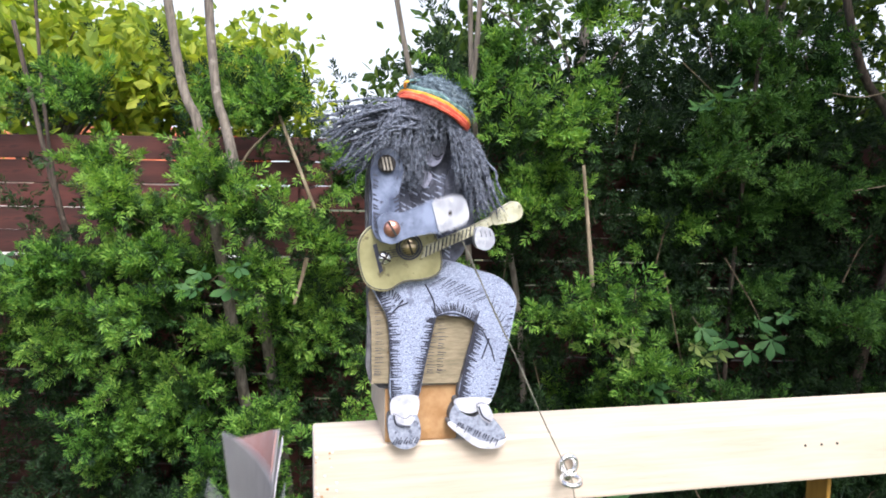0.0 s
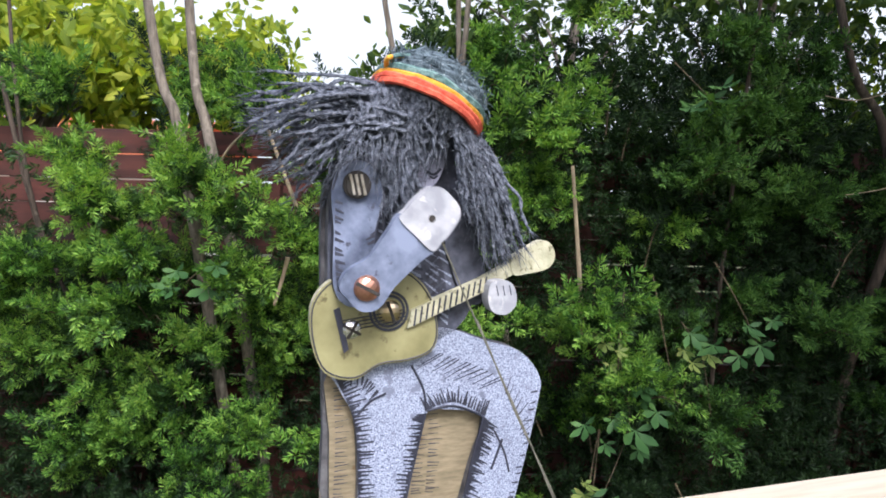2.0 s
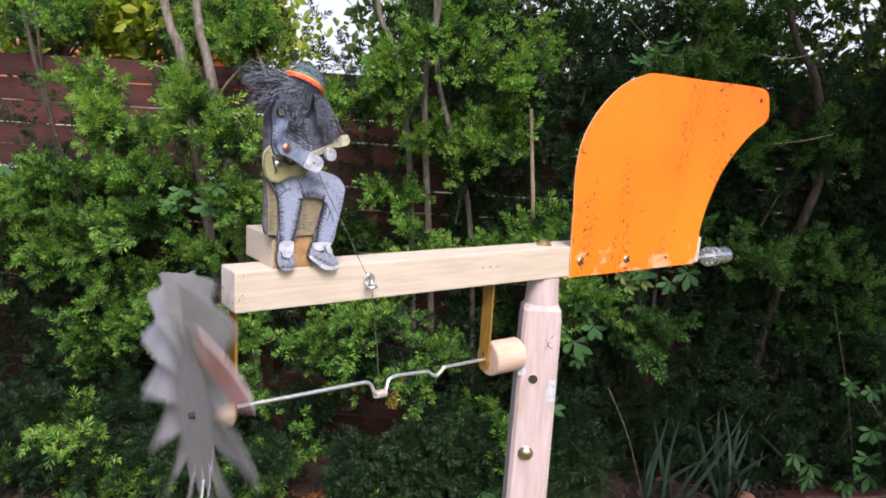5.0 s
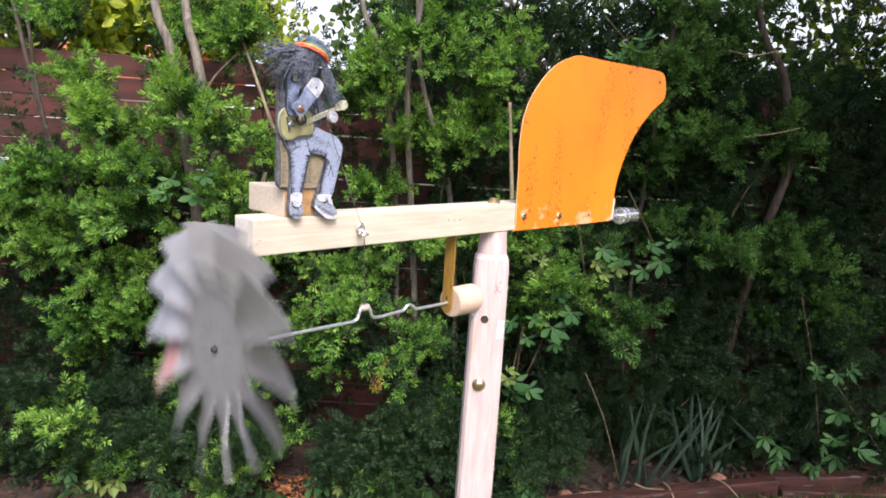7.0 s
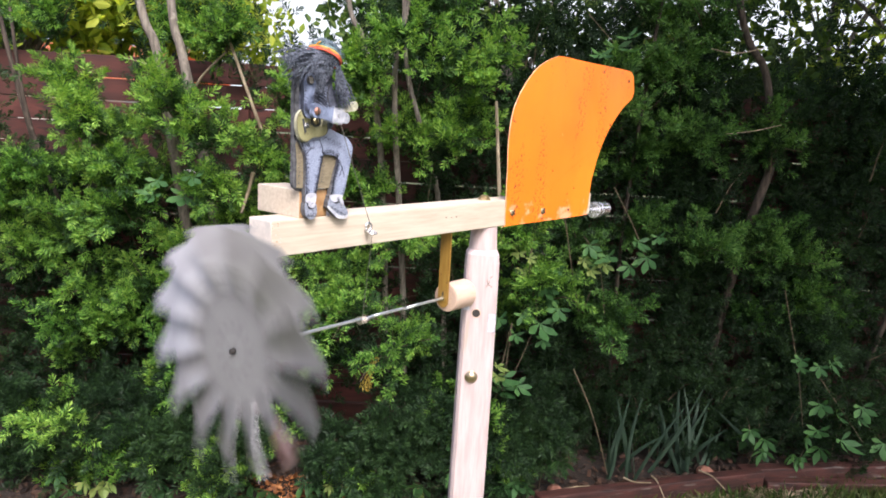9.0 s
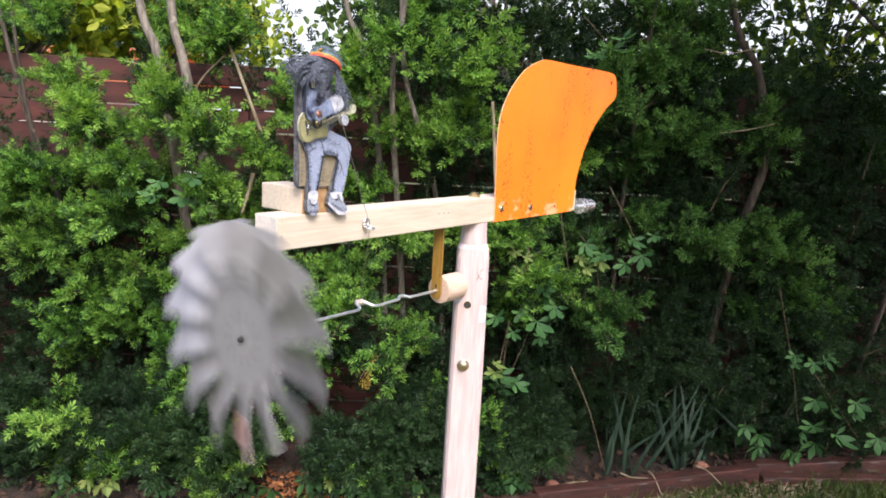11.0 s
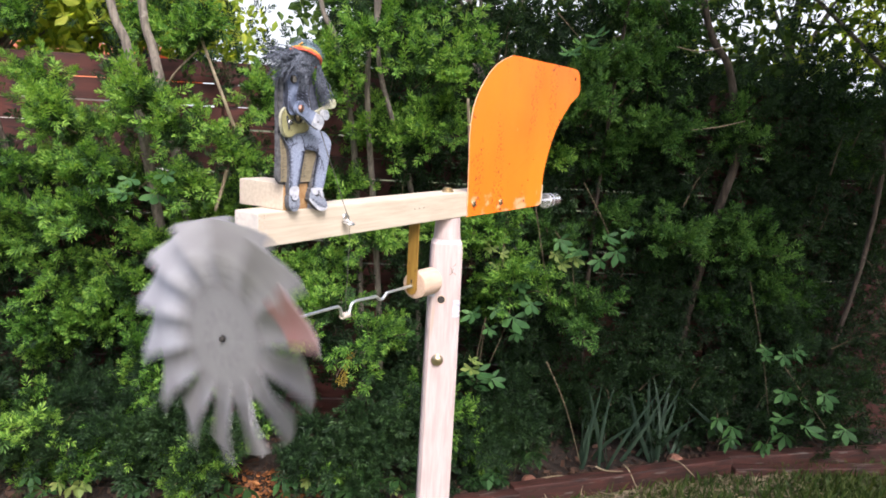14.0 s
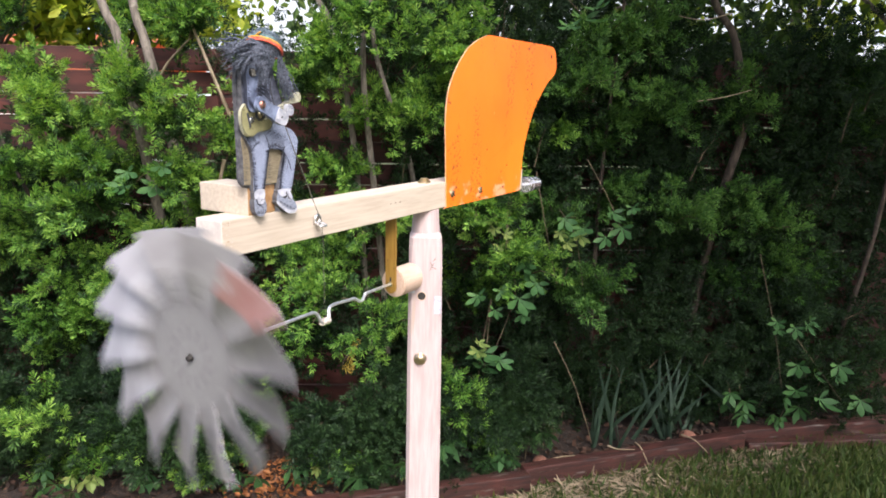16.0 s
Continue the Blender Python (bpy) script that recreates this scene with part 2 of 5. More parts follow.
STRAW = surface("dry_grass", (0.15, 0.115, 0.07), (0.26, 0.21, 0.14), 12, 0.9)
STONE = surface("reddish_stone", (0.14, 0.06, 0.04), (0.26, 0.12, 0.08), 30, 0.9, bump_s=0.6, bump_d=0.004)
WALL_PALE = surface("pale_render", (0.72, 0.70, 0.66), (0.8, 0.78, 0.74), 2, 0.9)
ROOF = surface("terracotta_roof", (0.55, 0.17, 0.07), (0.68, 0.25, 0.12), 3, 0.8)

YEW = foliage("yew_leaves", [(0.2, (0.013, 0.034, 0.012)), (0.5, (0.032, 0.082, 0.022)), (0.8, (0.09, 0.18, 0.04))])
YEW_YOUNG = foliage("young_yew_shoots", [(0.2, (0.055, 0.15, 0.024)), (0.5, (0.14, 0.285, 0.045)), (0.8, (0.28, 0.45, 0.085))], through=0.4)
# the same shoots for the right side, shade put into the colour
YEW_SHOOT_SHADED = foliage("shaded_yew_shoots", [(0.2, (0.026, 0.075, 0.018)), (0.5, (0.065, 0.155, 0.032)), (0.8, (0.14, 0.27, 0.06))])
# darker copy of the yew leaves, with the shade of the hollows put in
YEW_SHADED = foliage("shaded_yew_leaves", [(0.2, (0.008, 0.021, 0.009)), (0.5, (0.017, 0.042, 0.015)), (0.8, (0.038, 0.080, 0.023))])
# tree leaves in two copies, this one with sunlight put into its colour
TREE_SUNLIT = foliage("sunlit_tree_leaves", [(0.2, (0.09, 0.15, 0.02)), (0.5, (0.24, 0.33, 0.04)), (0.8, (0.45, 0.49, 0.07))], through=0.55, patch=1.2)
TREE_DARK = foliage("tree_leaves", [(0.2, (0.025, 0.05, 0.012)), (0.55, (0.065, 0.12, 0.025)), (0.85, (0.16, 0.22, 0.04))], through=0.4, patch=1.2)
CREEPER = foliage("creeper_leaf", [(0.2, (0.028, 0.08, 0.028)), (0.5, (0.055, 0.135, 0.042)), (0.8, (0.10, 0.21, 0.055))], through=0.3, patch=8)
CREEPER_YOUNG = foliage("young_creeper_leaf", [(0.2, (0.10, 0.17, 0.045)), (0.5, (0.19, 0.25, 0.07)), (0.8, (0.30, 0.34, 0.11))], through=0.35, patch=8)
IRIS_LEAF = foliage("iris_leaf", [(0.2, (0.016, 0.034, 0.022)), (0.5, (0.031, 0.058, 0.037)), (0.8, (0.065, 0.095, 0.06))], through=0.25, patch=6)
GRASS = foliage("grass", [(0.2, (0.022, 0.045, 0.008)), (0.5, (0.042, 0.075, 0.013)), (0.8, (0.10, 0.115, 0.035))], through=0.3, patch=1.6)
YELLOWED = foliage("yellowed_fern", [(0.2, (0.25, 0.17, 0.03)), (0.8, (0.42, 0.32, 0.06))], through=0.4, patch=8)

# ---- building helpers ----
def add_mesh(bm, source, slot=0):
    """Joins a bmesh into bm, its faces in the given material slot."""
    for f in source.faces:
        f.material_index = slot
    me = bpy.data.meshes.new("piece")
    source.to_mesh(me)
    source.free()
    bm.from_mesh(me)
    bpy.data.meshes.remove(me)
    return bm


def part(name, bm, material, parent=None, label="", smooth=False):
    """Links a bmesh as one mesh object under a thing or part."""
    me = bpy.data.meshes.new(name)
    bm.to_mesh(me)
    bm.free()
    for m in material if isinstance(material, (list, tuple)) else [material]:
        me.materials.append(m)
    if smooth:
        me.shade_smooth()
    ob = new(name, me)
    ob.parent = parent
    return tagged(ob, label)


def block(x0, x1, y0, y1, z0, z1, bevel=0.0, segments=2):
    bm = bmesh.new()
    bmesh.ops.create_cube(bm, size=1)
    bmesh.ops.transform(bm, verts=bm.verts, matrix=Matrix.LocRotScale(((x0 + x1) / 2, (y0 + y1) / 2, (z0 + z1) / 2), None,
                                                                       (x1 - x0, y1 - y0, z1 - z0)))
    if bevel:
        bmesh.ops.bevel(bm, geom=bm.edges[:], offset=bevel, segments=segments, affect="EDGES", profile=0.6)
    return bm


def rod(a, b, r1, r2=None, seg=16, bevel=0.0):
    """A round bar from a to b."""
    a, b = Vector(a), Vector(b)
    bm = bmesh.new()
    bmesh.ops.create_cone(bm, cap_ends=True, segments=seg, radius1=r1, radius2=r1 if r2 is None else r2, depth=(b - a).length)
    if bevel:
        caps = [e for e in bm.edges if abs(e.verts[0].co.z - e.verts[1].co.z) < 1e-7]
        bmesh.ops.bevel(bm, geom=caps, offset=bevel, segments=2, affect="EDGES")
    m = Matrix.Translation((a + b) / 2) @ (b - a).to_track_quat("Z", "Y").to_matrix().to_4x4()
    bmesh.ops.transform(bm, verts=bm.verts, matrix=m)
    return bm


def smooth_line(pts, steps=6, closed=False):
    """A Catmull-Rom line through the points."""
    pts = [Vector(p) for p in pts]
    n, out = len(pts), []
    for i in range(n if closed else n - 1):
        if closed:
            p = [pts[(i + k) % n] for k in (-1, 0, 1, 2)]
        else:
            p = [pts[min(max(i + k, 0), n - 1)] for k in (-1, 0, 1, 2)]
        for s in range(steps):
            t = s / steps
            out.append(0.5 * (2 * p[1] + (p[2] - p[0]) * t + (2 * p[0] - 5 * p[1] + 4 * p[2] - p[3]) * t * t
                              + (3 * p[1] - p[0] - 3 * p[2] + p[3]) * t ** 3))
    if not closed:
        out.append(pts[-1])
    return out


def tube(pts, radius, seg=6, taper=1.0, closed=False):
    """A round strand along the points; taper is the last radius as a share of the first."""
    bm = bmesh.new()
    pts = [Vector(p) for p in pts]
    n, rings, side = len(pts), [], Vector((0.13, 0.31, 0.94))
    for i, p in enumerate(pts):
        d = (pts[(i + 1) % n] - pts[i - 1]) if closed else pts[min(i + 1, n - 1)] - pts[max(i - 1, 0)]
        d = d.normalized() if d.length > 1e-9 else Vector((0, 0, 1))
        u = d.cross(side)
        u = u.normalized() if u.length > 1e-4 else d.orthogonal().normalized()
        side = u.cross(d)
        r = radius * (1 + (taper - 1) * i / max(n - 1, 1))
        rings.append([bm.verts.new(p + r * (math.cos(2 * math.pi * k / seg) * u + math.sin(2 * math.pi * k / seg) * side)) for k in range(seg)])
    for i in range(n if closed else n - 1):
        a, b = rings[i], rings[(i + 1) % n]
        for k in range(seg):
            bm.faces.new((a[k], a[(k + 1) % seg], b[(k + 1) % seg], b[k]))
    if not closed:
        bm.faces.new(rings[0][::-1])
        bm.faces.new(rings[-1])
    bmesh.ops.recalc_face_normals(bm, faces=bm.faces[:])
    return bm


def cutout(outline, y_front, y_back, bevel=0.0, rim_slot=None):
    """A flat piece cut out along an outline of (x, z), between two depths."""
    bm = bmesh.new()
    front = [bm.verts.new((p[0], y_front, p[1])) for p in outline]
    face = bm.faces.new(front)
    got = bmesh.ops.extrude_face_region(bm, geom=[face])
    for v in got["geom"]:
        if isinstance(v, bmesh.types.BMVert):
            v.co.y = y_back
    bmesh.ops.recalc_face_normals(bm, faces=bm.faces[:])
    if bevel:
        bmesh.ops.bevel(bm, geom=[e for e in bm.edges if abs(e.verts[0].co.y - e.verts[1].co.y) < 1e-7], offset=bevel, segments=1, affect="EDGES")
    bmesh.ops.triangulate(bm, faces=[f for f in bm.faces if len(f.verts) > 4])
    if rim_slot is not None:
        for f in bm.faces:
            f.material_index = rim_slot if abs(f.normal.y) < 0.7 else 0
    return bm


def slotted_screw(x, y, z, r, turn=20, cross=False):
    """A round-headed screw that faces the front: the head in slot 0, the slot in 1."""
    bm = bmesh.new()
    dome = bmesh.new()
    bmesh.ops.create_uvsphere(dome, u_segments=16, v_segments=8, radius=r)
    bmesh.ops.transform(dome, verts=dome.verts, matrix=Matrix.Translation((x, y, z)) @ Matrix.Diagonal((1, 0.55, 1, 1)))
    add_mesh(bm, dome, 0)
    for a in (turn, turn + 90) if cross else (turn,):
        s = block(-r * 0.95, r * 0.95, -r * 0.57, -r * 0.3, -r * 0.13, r * 0.13)
        bmesh.ops.transform(s, verts=s.verts, matrix=Matrix.Translation((x, y, z)) @ Matrix.Rotation(radians(a), 4, "Y"))
        add_mesh(bm, s, 1)
    return bm


# ---- the whirligig: a beam on a post, a fan, a crank and a guitar player ----
PIVOT = 1.4275
whirligig = tagged(new("whirligig"), "homemade wooden whirligig with grey fan, orange vane and guitarist puppet", "whirligig")
HALF = 0.0125

beam = block(-0.258, 0.197, -HALF, HALF, -HALF, HALF, 0.0011)
for f in beam.faces:
    f.material_index = 1 if f.normal.x < -0.8 else 0
beam = part("beam", beam, [PINE, END_WHITE], whirligig, "pale square pine beam, scuffed at its end")
for x in (-0.0726, -0.0655, -0.0585):
    part("pencil_dot", rod((x, -HALF - 0.0003, 0.0018), (x, -HALF + 0.001, 0.0018), 0.0005, seg=8), DARK_SLOT, beam)
for k in range(16):
    x, z = -0.2575 + 0.007 * random.random() ** 2, -0.0105 + 0.021 * random.random()
    s = random.uniform(0.0002, 0.0007)
    part("chipped_spot", block(x, x + s * 1.5, -HALF - 0.0004, -HALF + 0.0005, z, z + s * 1.3, 0.0002, 1), random.choice((END_WHITE, END_WHITE, END_GRAIN)), beam)

# the short block that lies across the beam and carries the player
cross = block(-0.2345, -0.2095, -0.0118, 0.0355, HALF, HALF + 0.0195, 0.0009)
for f in cross.faces:
    f.material_index = 1 if abs(f.normal.y) > 0.8 else 0
part("cross_block", cross, [PINE, END_GRAIN], whirligig, "short pine block with brown end grain")

# pivot bolt, vane and the weight on the tail
bolt = add_mesh(rod((0, 0, HALF - 0.001), (0, 0, HALF + 0.0022), 0.0062, seg=20, bevel=0.0006), rod((0, 0, HALF), (0, 0, HALF + 0.0045), 0.0042, 0.0047, 20, 0.0008))
part("pivot_bolt", bolt, BRASS, whirligig, "brass pivot bolt", smooth=False)

VANE = [(19, -11), (17, 12), (16, 43), (14.5, 67), (17, 91), (24.5, 108.5), (38, 126), (57, 143), (82, 154), (104, 157), (182, 157), (256, 157.8),
        (273, 155.5), (279, 147), (280.5, 128), (255, 112), (222, 86), (203, 60), (191, 28), (189, 0), (185, -11), (175, -12.8), (27, -12.8)]
vane_line = smooth_line([(x / 1000, 0, z / 1000) for x, z in VANE], 4, closed=True)
vane_bm = cutout([(p.x, p.z) for p in vane_line], -0.0142, -0.0132)
bmesh.ops.subdivide_edges(vane_bm, edges=[e for e in vane_bm.edges if e.calc_length() > 0.03], cuts=2)
for v in vane_bm.verts:
    up = max(0.0, v.co.z) / 0.16
    v.co.y += -0.0012 * up * math.sin((v.co.x - 0.02) / 0.26 * math.pi) + 0.0014 * math.sin(v.co.x * 55) * up
vane_bm.normal_update()
for f in vane_bm.faces:
    f.material_index = 1 if abs(f.normal.y) < 0.6 else 0
    f.smooth = True
for e in vane_bm.edges:
    e.smooth = e.calc_face_angle(0.0) < 0.6
vane = part("vane", vane_bm, [ORANGE, ORANGE_EDGE], whirligig, "orange painted sheet-metal vane, scratched and chipped")
for x, z, m in ((29, 0, BRASS), (87, -2, BRASS)):
    part("screw", slotted_screw(x / 1000, -0.0142, z / 1000, 0.0035, 35, True), [m, DARK_SLOT], vane, "brass cross-head screw")
for x, z, r in ((142, -4, 0.0016), (266, 145.5, 0.0024), (160, 45, 0.0012), (150, 20, 0.0010), (224, 92, 0.0014), (211, 78, 0.0010), (36, 66, 0.001),
                (54, 128, 0.0012), (33, 64, 0.0009), (216, 84, 0.001), (100, 40, 0.0008), (203, 66, 0.0009)):
    up = max(0.0, z) / 160
    y = -0.0144 - 0.0012 * up * math.sin((x / 1000 - 0.02) / 0.26 * math.pi) + 0.0014 * math.sin(x / 1000 * 55) * up
    part("hole", rod((x / 1000, y, z / 1000), (x / 1000, y + 0.001, z / 1000), r, seg=10), DARK_SLOT, vane)

tail = rod((0.196, -0.004, -0.010), (0.226, -0.004, -0.0105), 0.0032, seg=14)
part("tail_bolt", tail, CHROME, whirligig, "bright steel bolt")
socket = bmesh.new()
add_mesh(socket, rod((0.2365, 0.001, -0.0104), (0.2415, 0.001, -0.0105), 0.0088, seg=24, bevel=0.0007))
add_mesh(socket, rod((0.242, 0.001, -0.0105), (0.2455, 0.001, -0.0105), 0.0080, seg=24, bevel=0.0006))
add_mesh(socket, rod((0.246, 0.001, -0.0105), (0.250, 0.001, -0.0106), 0.0086, seg=24, bevel=0.0006))
add_mesh(socket, rod((0.2495, 0.001, -0.0106), (0.268, 0.001, -0.011), 0.0078, seg=24, bevel=0.0007))
for k in range(8):
    a = 2 * math.pi * k / 8
    add_mesh(socket, rod((0.2365, 0.001 + 0.0066 * math.cos(a), -0.0105 + 0.0066 * math.sin(a)),
                         (0.2355, 0.001 + 0.0066 * math.cos(a), -0.0105 + 0.0066 * math.sin(a)), 0.0014, seg=8))
bmesh.ops.transform(socket, verts=socket.verts, matrix=Matrix.Translation((-0.0125, -0.005, 0.0012)) @ Matrix.Diagonal((1, 1.12, 1.12, 1)))
part("steel_socket", socket, CHROME, whirligig, "chromed steel socket on the tail bolt")

# straps in which the crank turns
SHAFT = -0.0765
for x in (-0.2545, -0.0545):
    line = [(-0.0058, -HALF + 0.001), (0.0058, -HALF + 0.001), (0.0058, SHAFT - 0.003)]
    line += [(0.0058 * math.cos(a), SHAFT - 0.003 - 0.006 * math.sin(a)) for a in (0.4, 0.8, 1.2, 1.57, 1.94, 2.34, 2.74)] + [(-0.0058, SHAFT - 0.003)]
    strap = cutout(line, -0.0009, 0.0009, 0.0002)
    bmesh.ops.transform(strap, verts=strap.verts, matrix=Matrix.Translation((x, 0, 0)) @ Matrix.Rotation(radians(90), 4, "Z"))
    ob = part("strap", strap, BRASS_STRAP, whirligig, "ochre hanging strap")
    part("eyelet", rod((x - 0.0014, 0, SHAFT), (x + 0.0014, 0, SHAFT), 0.0026, seg=16), BRASS, ob)
    part("strap_slot", block(x - 0.0012, x + 0.0012, -0.0009, 0.0009, SHAFT - 0.001, SHAFT + 0.0065, 0.0003, 1), DARK_SLOT, ob)

# the crank shaft, which carries the fan and two dowel stops; it turns about its own x axis
CRANK = 0.0098
crank_line = smooth_line([(-0.2765, 0, 0), (-0.2, 0, 0), (-0.166, 0, 0), (-0.1595, 0, 0.0005), (-0.1565, 0, 0.003), (-0.1545, 0, CRANK * 0.9), (-0.151, 0, CRANK + 0.0006),
                          (-0.147, 0, CRANK), (-0.1445, 0, CRANK * 0.7), (-0.1425, 0, 0.002), (-0.139, 0, 0), (-0.132, 0, -0.0004), (-0.117, 0, 0.0004),
                          (-0.1085, 0, 0.001), (-0.104, 0, 0.0042), (-0.0995, 0, 0.0046), (-0.094, 0, 0.001), (-0.088, 0, 0), (-0.03, 0, 0)], 4)
crank = part("crank_shaft", tube(crank_line, 0.00135, 10), WIRE, whirligig, "bent galvanised wire crank", smooth=True)
wrap = bmesh.new()
for k in range(5):
    add_mesh(wrap, tube([(-0.1538 + 0.0018 * k + 0.0007 * math.cos(a), 0.0022 * math.cos(a), CRANK + 0.0022 * math.sin(a)) for a in np.linspace(0, 2 * math.pi, 13)[:-1]],
                        0.0007, 5, closed=True))
part("thread_knot", wrap, COPPER_WRAP, crank, "knotted thread on the crank")
part("end_dowel", rod((-0.0505, 0, 0), (-0.0205, 0, 0), 0.0135, seg=28, bevel=0.0007), DOWEL, crank, "pale dowel stop", smooth=False)
part("hub_dowel", rod((-0.2735, 0, 0), (-0.2565, 0, 0), 0.0115, seg=28, bevel=0.0007), DOWEL, crank, "pale dowel hub")
FAN_X, BLADES = -0.2775, 13
disc = bmesh.new()
ring0 = [disc.verts.new((FAN_X + 0.0008, 0.011 * math.sin(2 * math.pi * k / 68), 0.011 * math.cos(2 * math.pi * k / 68))) for k in range(68)]
dface = disc.faces.new(ring0)
got = bmesh.ops.extrude_face_region(disc, geom=[dface])
for v in got["geom"]:
    if isinstance(v, bmesh.types.BMVert):
        v.co.x += 0.0003
bmesh.ops.recalc_face_normals(disc, faces=disc.faces[:])
disc = part("fan_disc", disc, FAN_DISC, crank, "grey sheet fan disc")
part("fan_nail", rod((FAN_X - 0.0034, 0, 0), (FAN_X, 0, 0), 0.0019, seg=12, bevel=0.0004), DARK_SLOT, crank, "dark nail")


def blade_mesh(start=0.0, lift=0.0):
    """One blade that points up, twisted along its length out of the disc's plane, or its outer end alone."""
    bm = bmesh.new()
    rows, n, m = [], 11, 6
    for i in range(n):
        s = start + (1 - start) * i / (n - 1)
        r = 0.003 + 0.0825 * s
        half = r * math.tan(math.pi / BLADES) * (1.0 + 0.22 * max(0.0, s - 0.4))
        ease = min(1.0, max(0.0, (s - 0.36) / 0.36))
        twist = -radians(25) * ease * ease * (3 - 2 * ease)
        row = []
        for j in range(m):
            w = (j / (m - 1) * 2 - 1)
            corner = 0.0010 * max(0.0, abs(w) - 0.55) / 0.45 if i == n - 1 else 0.0
            y = w * half
            curl = 0.0024 * ease * (w * w)
            row.append((math.sin(twist) * y - curl, math.cos(twist) * y, r - corner))
        rows.append(row)
    vs = [[bm.verts.new((FAN_X - 0.0004 - lift + p[0], p[1], p[2])) for p in row] for row in rows]
    for i in range(n - 1):
        for j in range(m - 1):
            bm.faces.new((vs[i][j], vs[i][j + 1], vs[i + 1][j + 1], vs[i + 1][j]))
    bmesh.ops.recalc_face_normals(bm, faces=bm.faces[:])
    bmesh.ops.solidify(bm, geom=bm.faces[:], thickness=0.0006)
    return bm


blade = part("fan_blade", blade_mesh(), FAN_GREY, crank)
for k in range(1, BLADES):
    b = new("fan_blade", blade.data)
    b.parent = crank
    b.rotation_euler = (2 * math.pi * k / BLADES, 0, 0)
part("paint_patch", blade_mesh(0.7, 0.0008), FAN_RED, crank, "blade end of faded red paint").rotation_euler = (2 * math.pi * 9 / BLADES, 0, 0)

# ---- the guitar player: a flat painted cut-out with yarn hair and a knitted hat ----
PX, PZ, FRONT = -0.22, 0.0125, -0.0166


def mm(pts):
    return [(PX + x / 1000, PZ + z / 1000) for x, z in pts]


def outline_of(pts, steps=4):
    return [(p.x, p.z) for p in smooth_line([(x, 0, z) for x, z in mm(pts)], steps, closed=True)]


def strokes(bm, path, side, count, length, slot, lean=0.0, depth=FRONT, width=0.0003):
    """Short, nearly parallel hatching strokes along a path, as thin raised lines of ink."""
    line = smooth_line([(x, 0, z) for x, z in mm(path)], 10)
    for k in range(count):
        at_ = (k + random.uniform(0.25, 0.75)) / count * (len(line) - 1)
        i = min(int(at_), len(line) - 2)
        d = (line[i + 1] - line[i]).normalized()
        a = line[i].lerp(line[i + 1], at_ - i)
        nrm = Vector((-d.z, 0, d.x)) * side
        b = a + (nrm + d * (lean + random.uniform(-0.12, 0.12))) * length / 1000 * random.uniform(0.6, 1.15)
        w = d * width * random.uniform(0.7, 1.2)
        vs = [bm.verts.new((q.x, depth - 0.00012, q.z)) for q in (a - w, a + w, b + w * 0.45, b - w * 0.45)]
        f = bm.faces.new(vs)
        f.material_index = slot
        if f.normal.y > 0:
            f.normal_flip()


def ink_line(bm, path, slot, r=0.00045, depth=FRONT):
    line = smooth_line([(x, 0, z) for x, z in mm(path)], 6)
    add_mesh(bm, tube([(p.x, depth, p.z) for p in line], r, 5), slot)


puppet_mats = [CLOTH, CARD_EDGE, TORSO, INK, PALE, SHOE, SLEEVE, BRASS, DARK_SLOT, COPPER, YARN, HAT_YARN, RED_YARN, GOLD_YARN, CARD, TEAL_YARN, STEEL_RIDGE, FACE, HAND]
body = bmesh.new()


def flat(pts, slot, front, back, steps=4, edge=1):
    piece = cutout(outline_of(pts, steps), front, back)
    bmesh.ops.recalc_face_normals(piece, faces=piece.faces[:])
    for f in piece.faces:
        f.material_index = slot if abs(f.normal.y) > 0.5 else edge
    me = bpy.data.meshes.new("piece")
    piece.to_mesh(me)
    piece.free()
    body.from_mesh(me)
    bpy.data.meshes.remove(me)


# seat board behind the legs
flat([(-19, 55), (-19.2, 40), (-19, 23), (-18, 21.5), (0, 20.6), (11, 20.6), (12.5, 22), (15.5, 41), (15, 56), (0, 58)], 14, -0.0140, -0.0098, 3)
for x0 in (-18.4, -0.8, 2.6):
    strokes(body, [(x0, 24), (x0 + 0.5, 36), (x0, 50)], -1, 26, 2.8, 3, depth=-0.0140, width=0.00012)
# dark backing board behind the seat and the shoulder, and the ends of the bolts that come through it
flat([(-19.8, 22), (-20.3, 40), (-20.7, 60), (-20.9, 90), (-17, 96), (-9, 96), (-8, 60), (-8, 22)], 1, -0.0122, -0.0090, 3)
for x, z, reach in ((-15.4, 93.1, -0.0015), (-14.5, 74.5, -0.0025)):
    add_mesh(body, rod((PX + x / 1000, -0.0094, PZ + z / 1000), (PX + x / 1000, reach, PZ + z / 1000), 0.0012, seg=10), 16)
    add_mesh(body, rod((PX + x / 1000, -0.0092, PZ + z / 1000), (PX + x / 1000, -0.0066, PZ + z / 1000), 0.0024, seg=6), 16)
# trousers: two legs from one hip
flat([(-19.5, 56), (-17.5, 50), (-14.2, 43), (-13.3, 30), (-13.2, 17), (-9, 15.5), (-3.8, 17), (-1.5, 30), (1.5, 43), (6, 44), (15.5, 41.2), (12.5, 30), (9.6, 15.8),
      (15, 13.8), (21.4, 15.3), (25.2, 28), (28.6, 44), (28.8, 50), (23.6, 56.2), (14, 59.5), (5, 62.5), (-8, 63)], 0, FRONT, -0.0126)
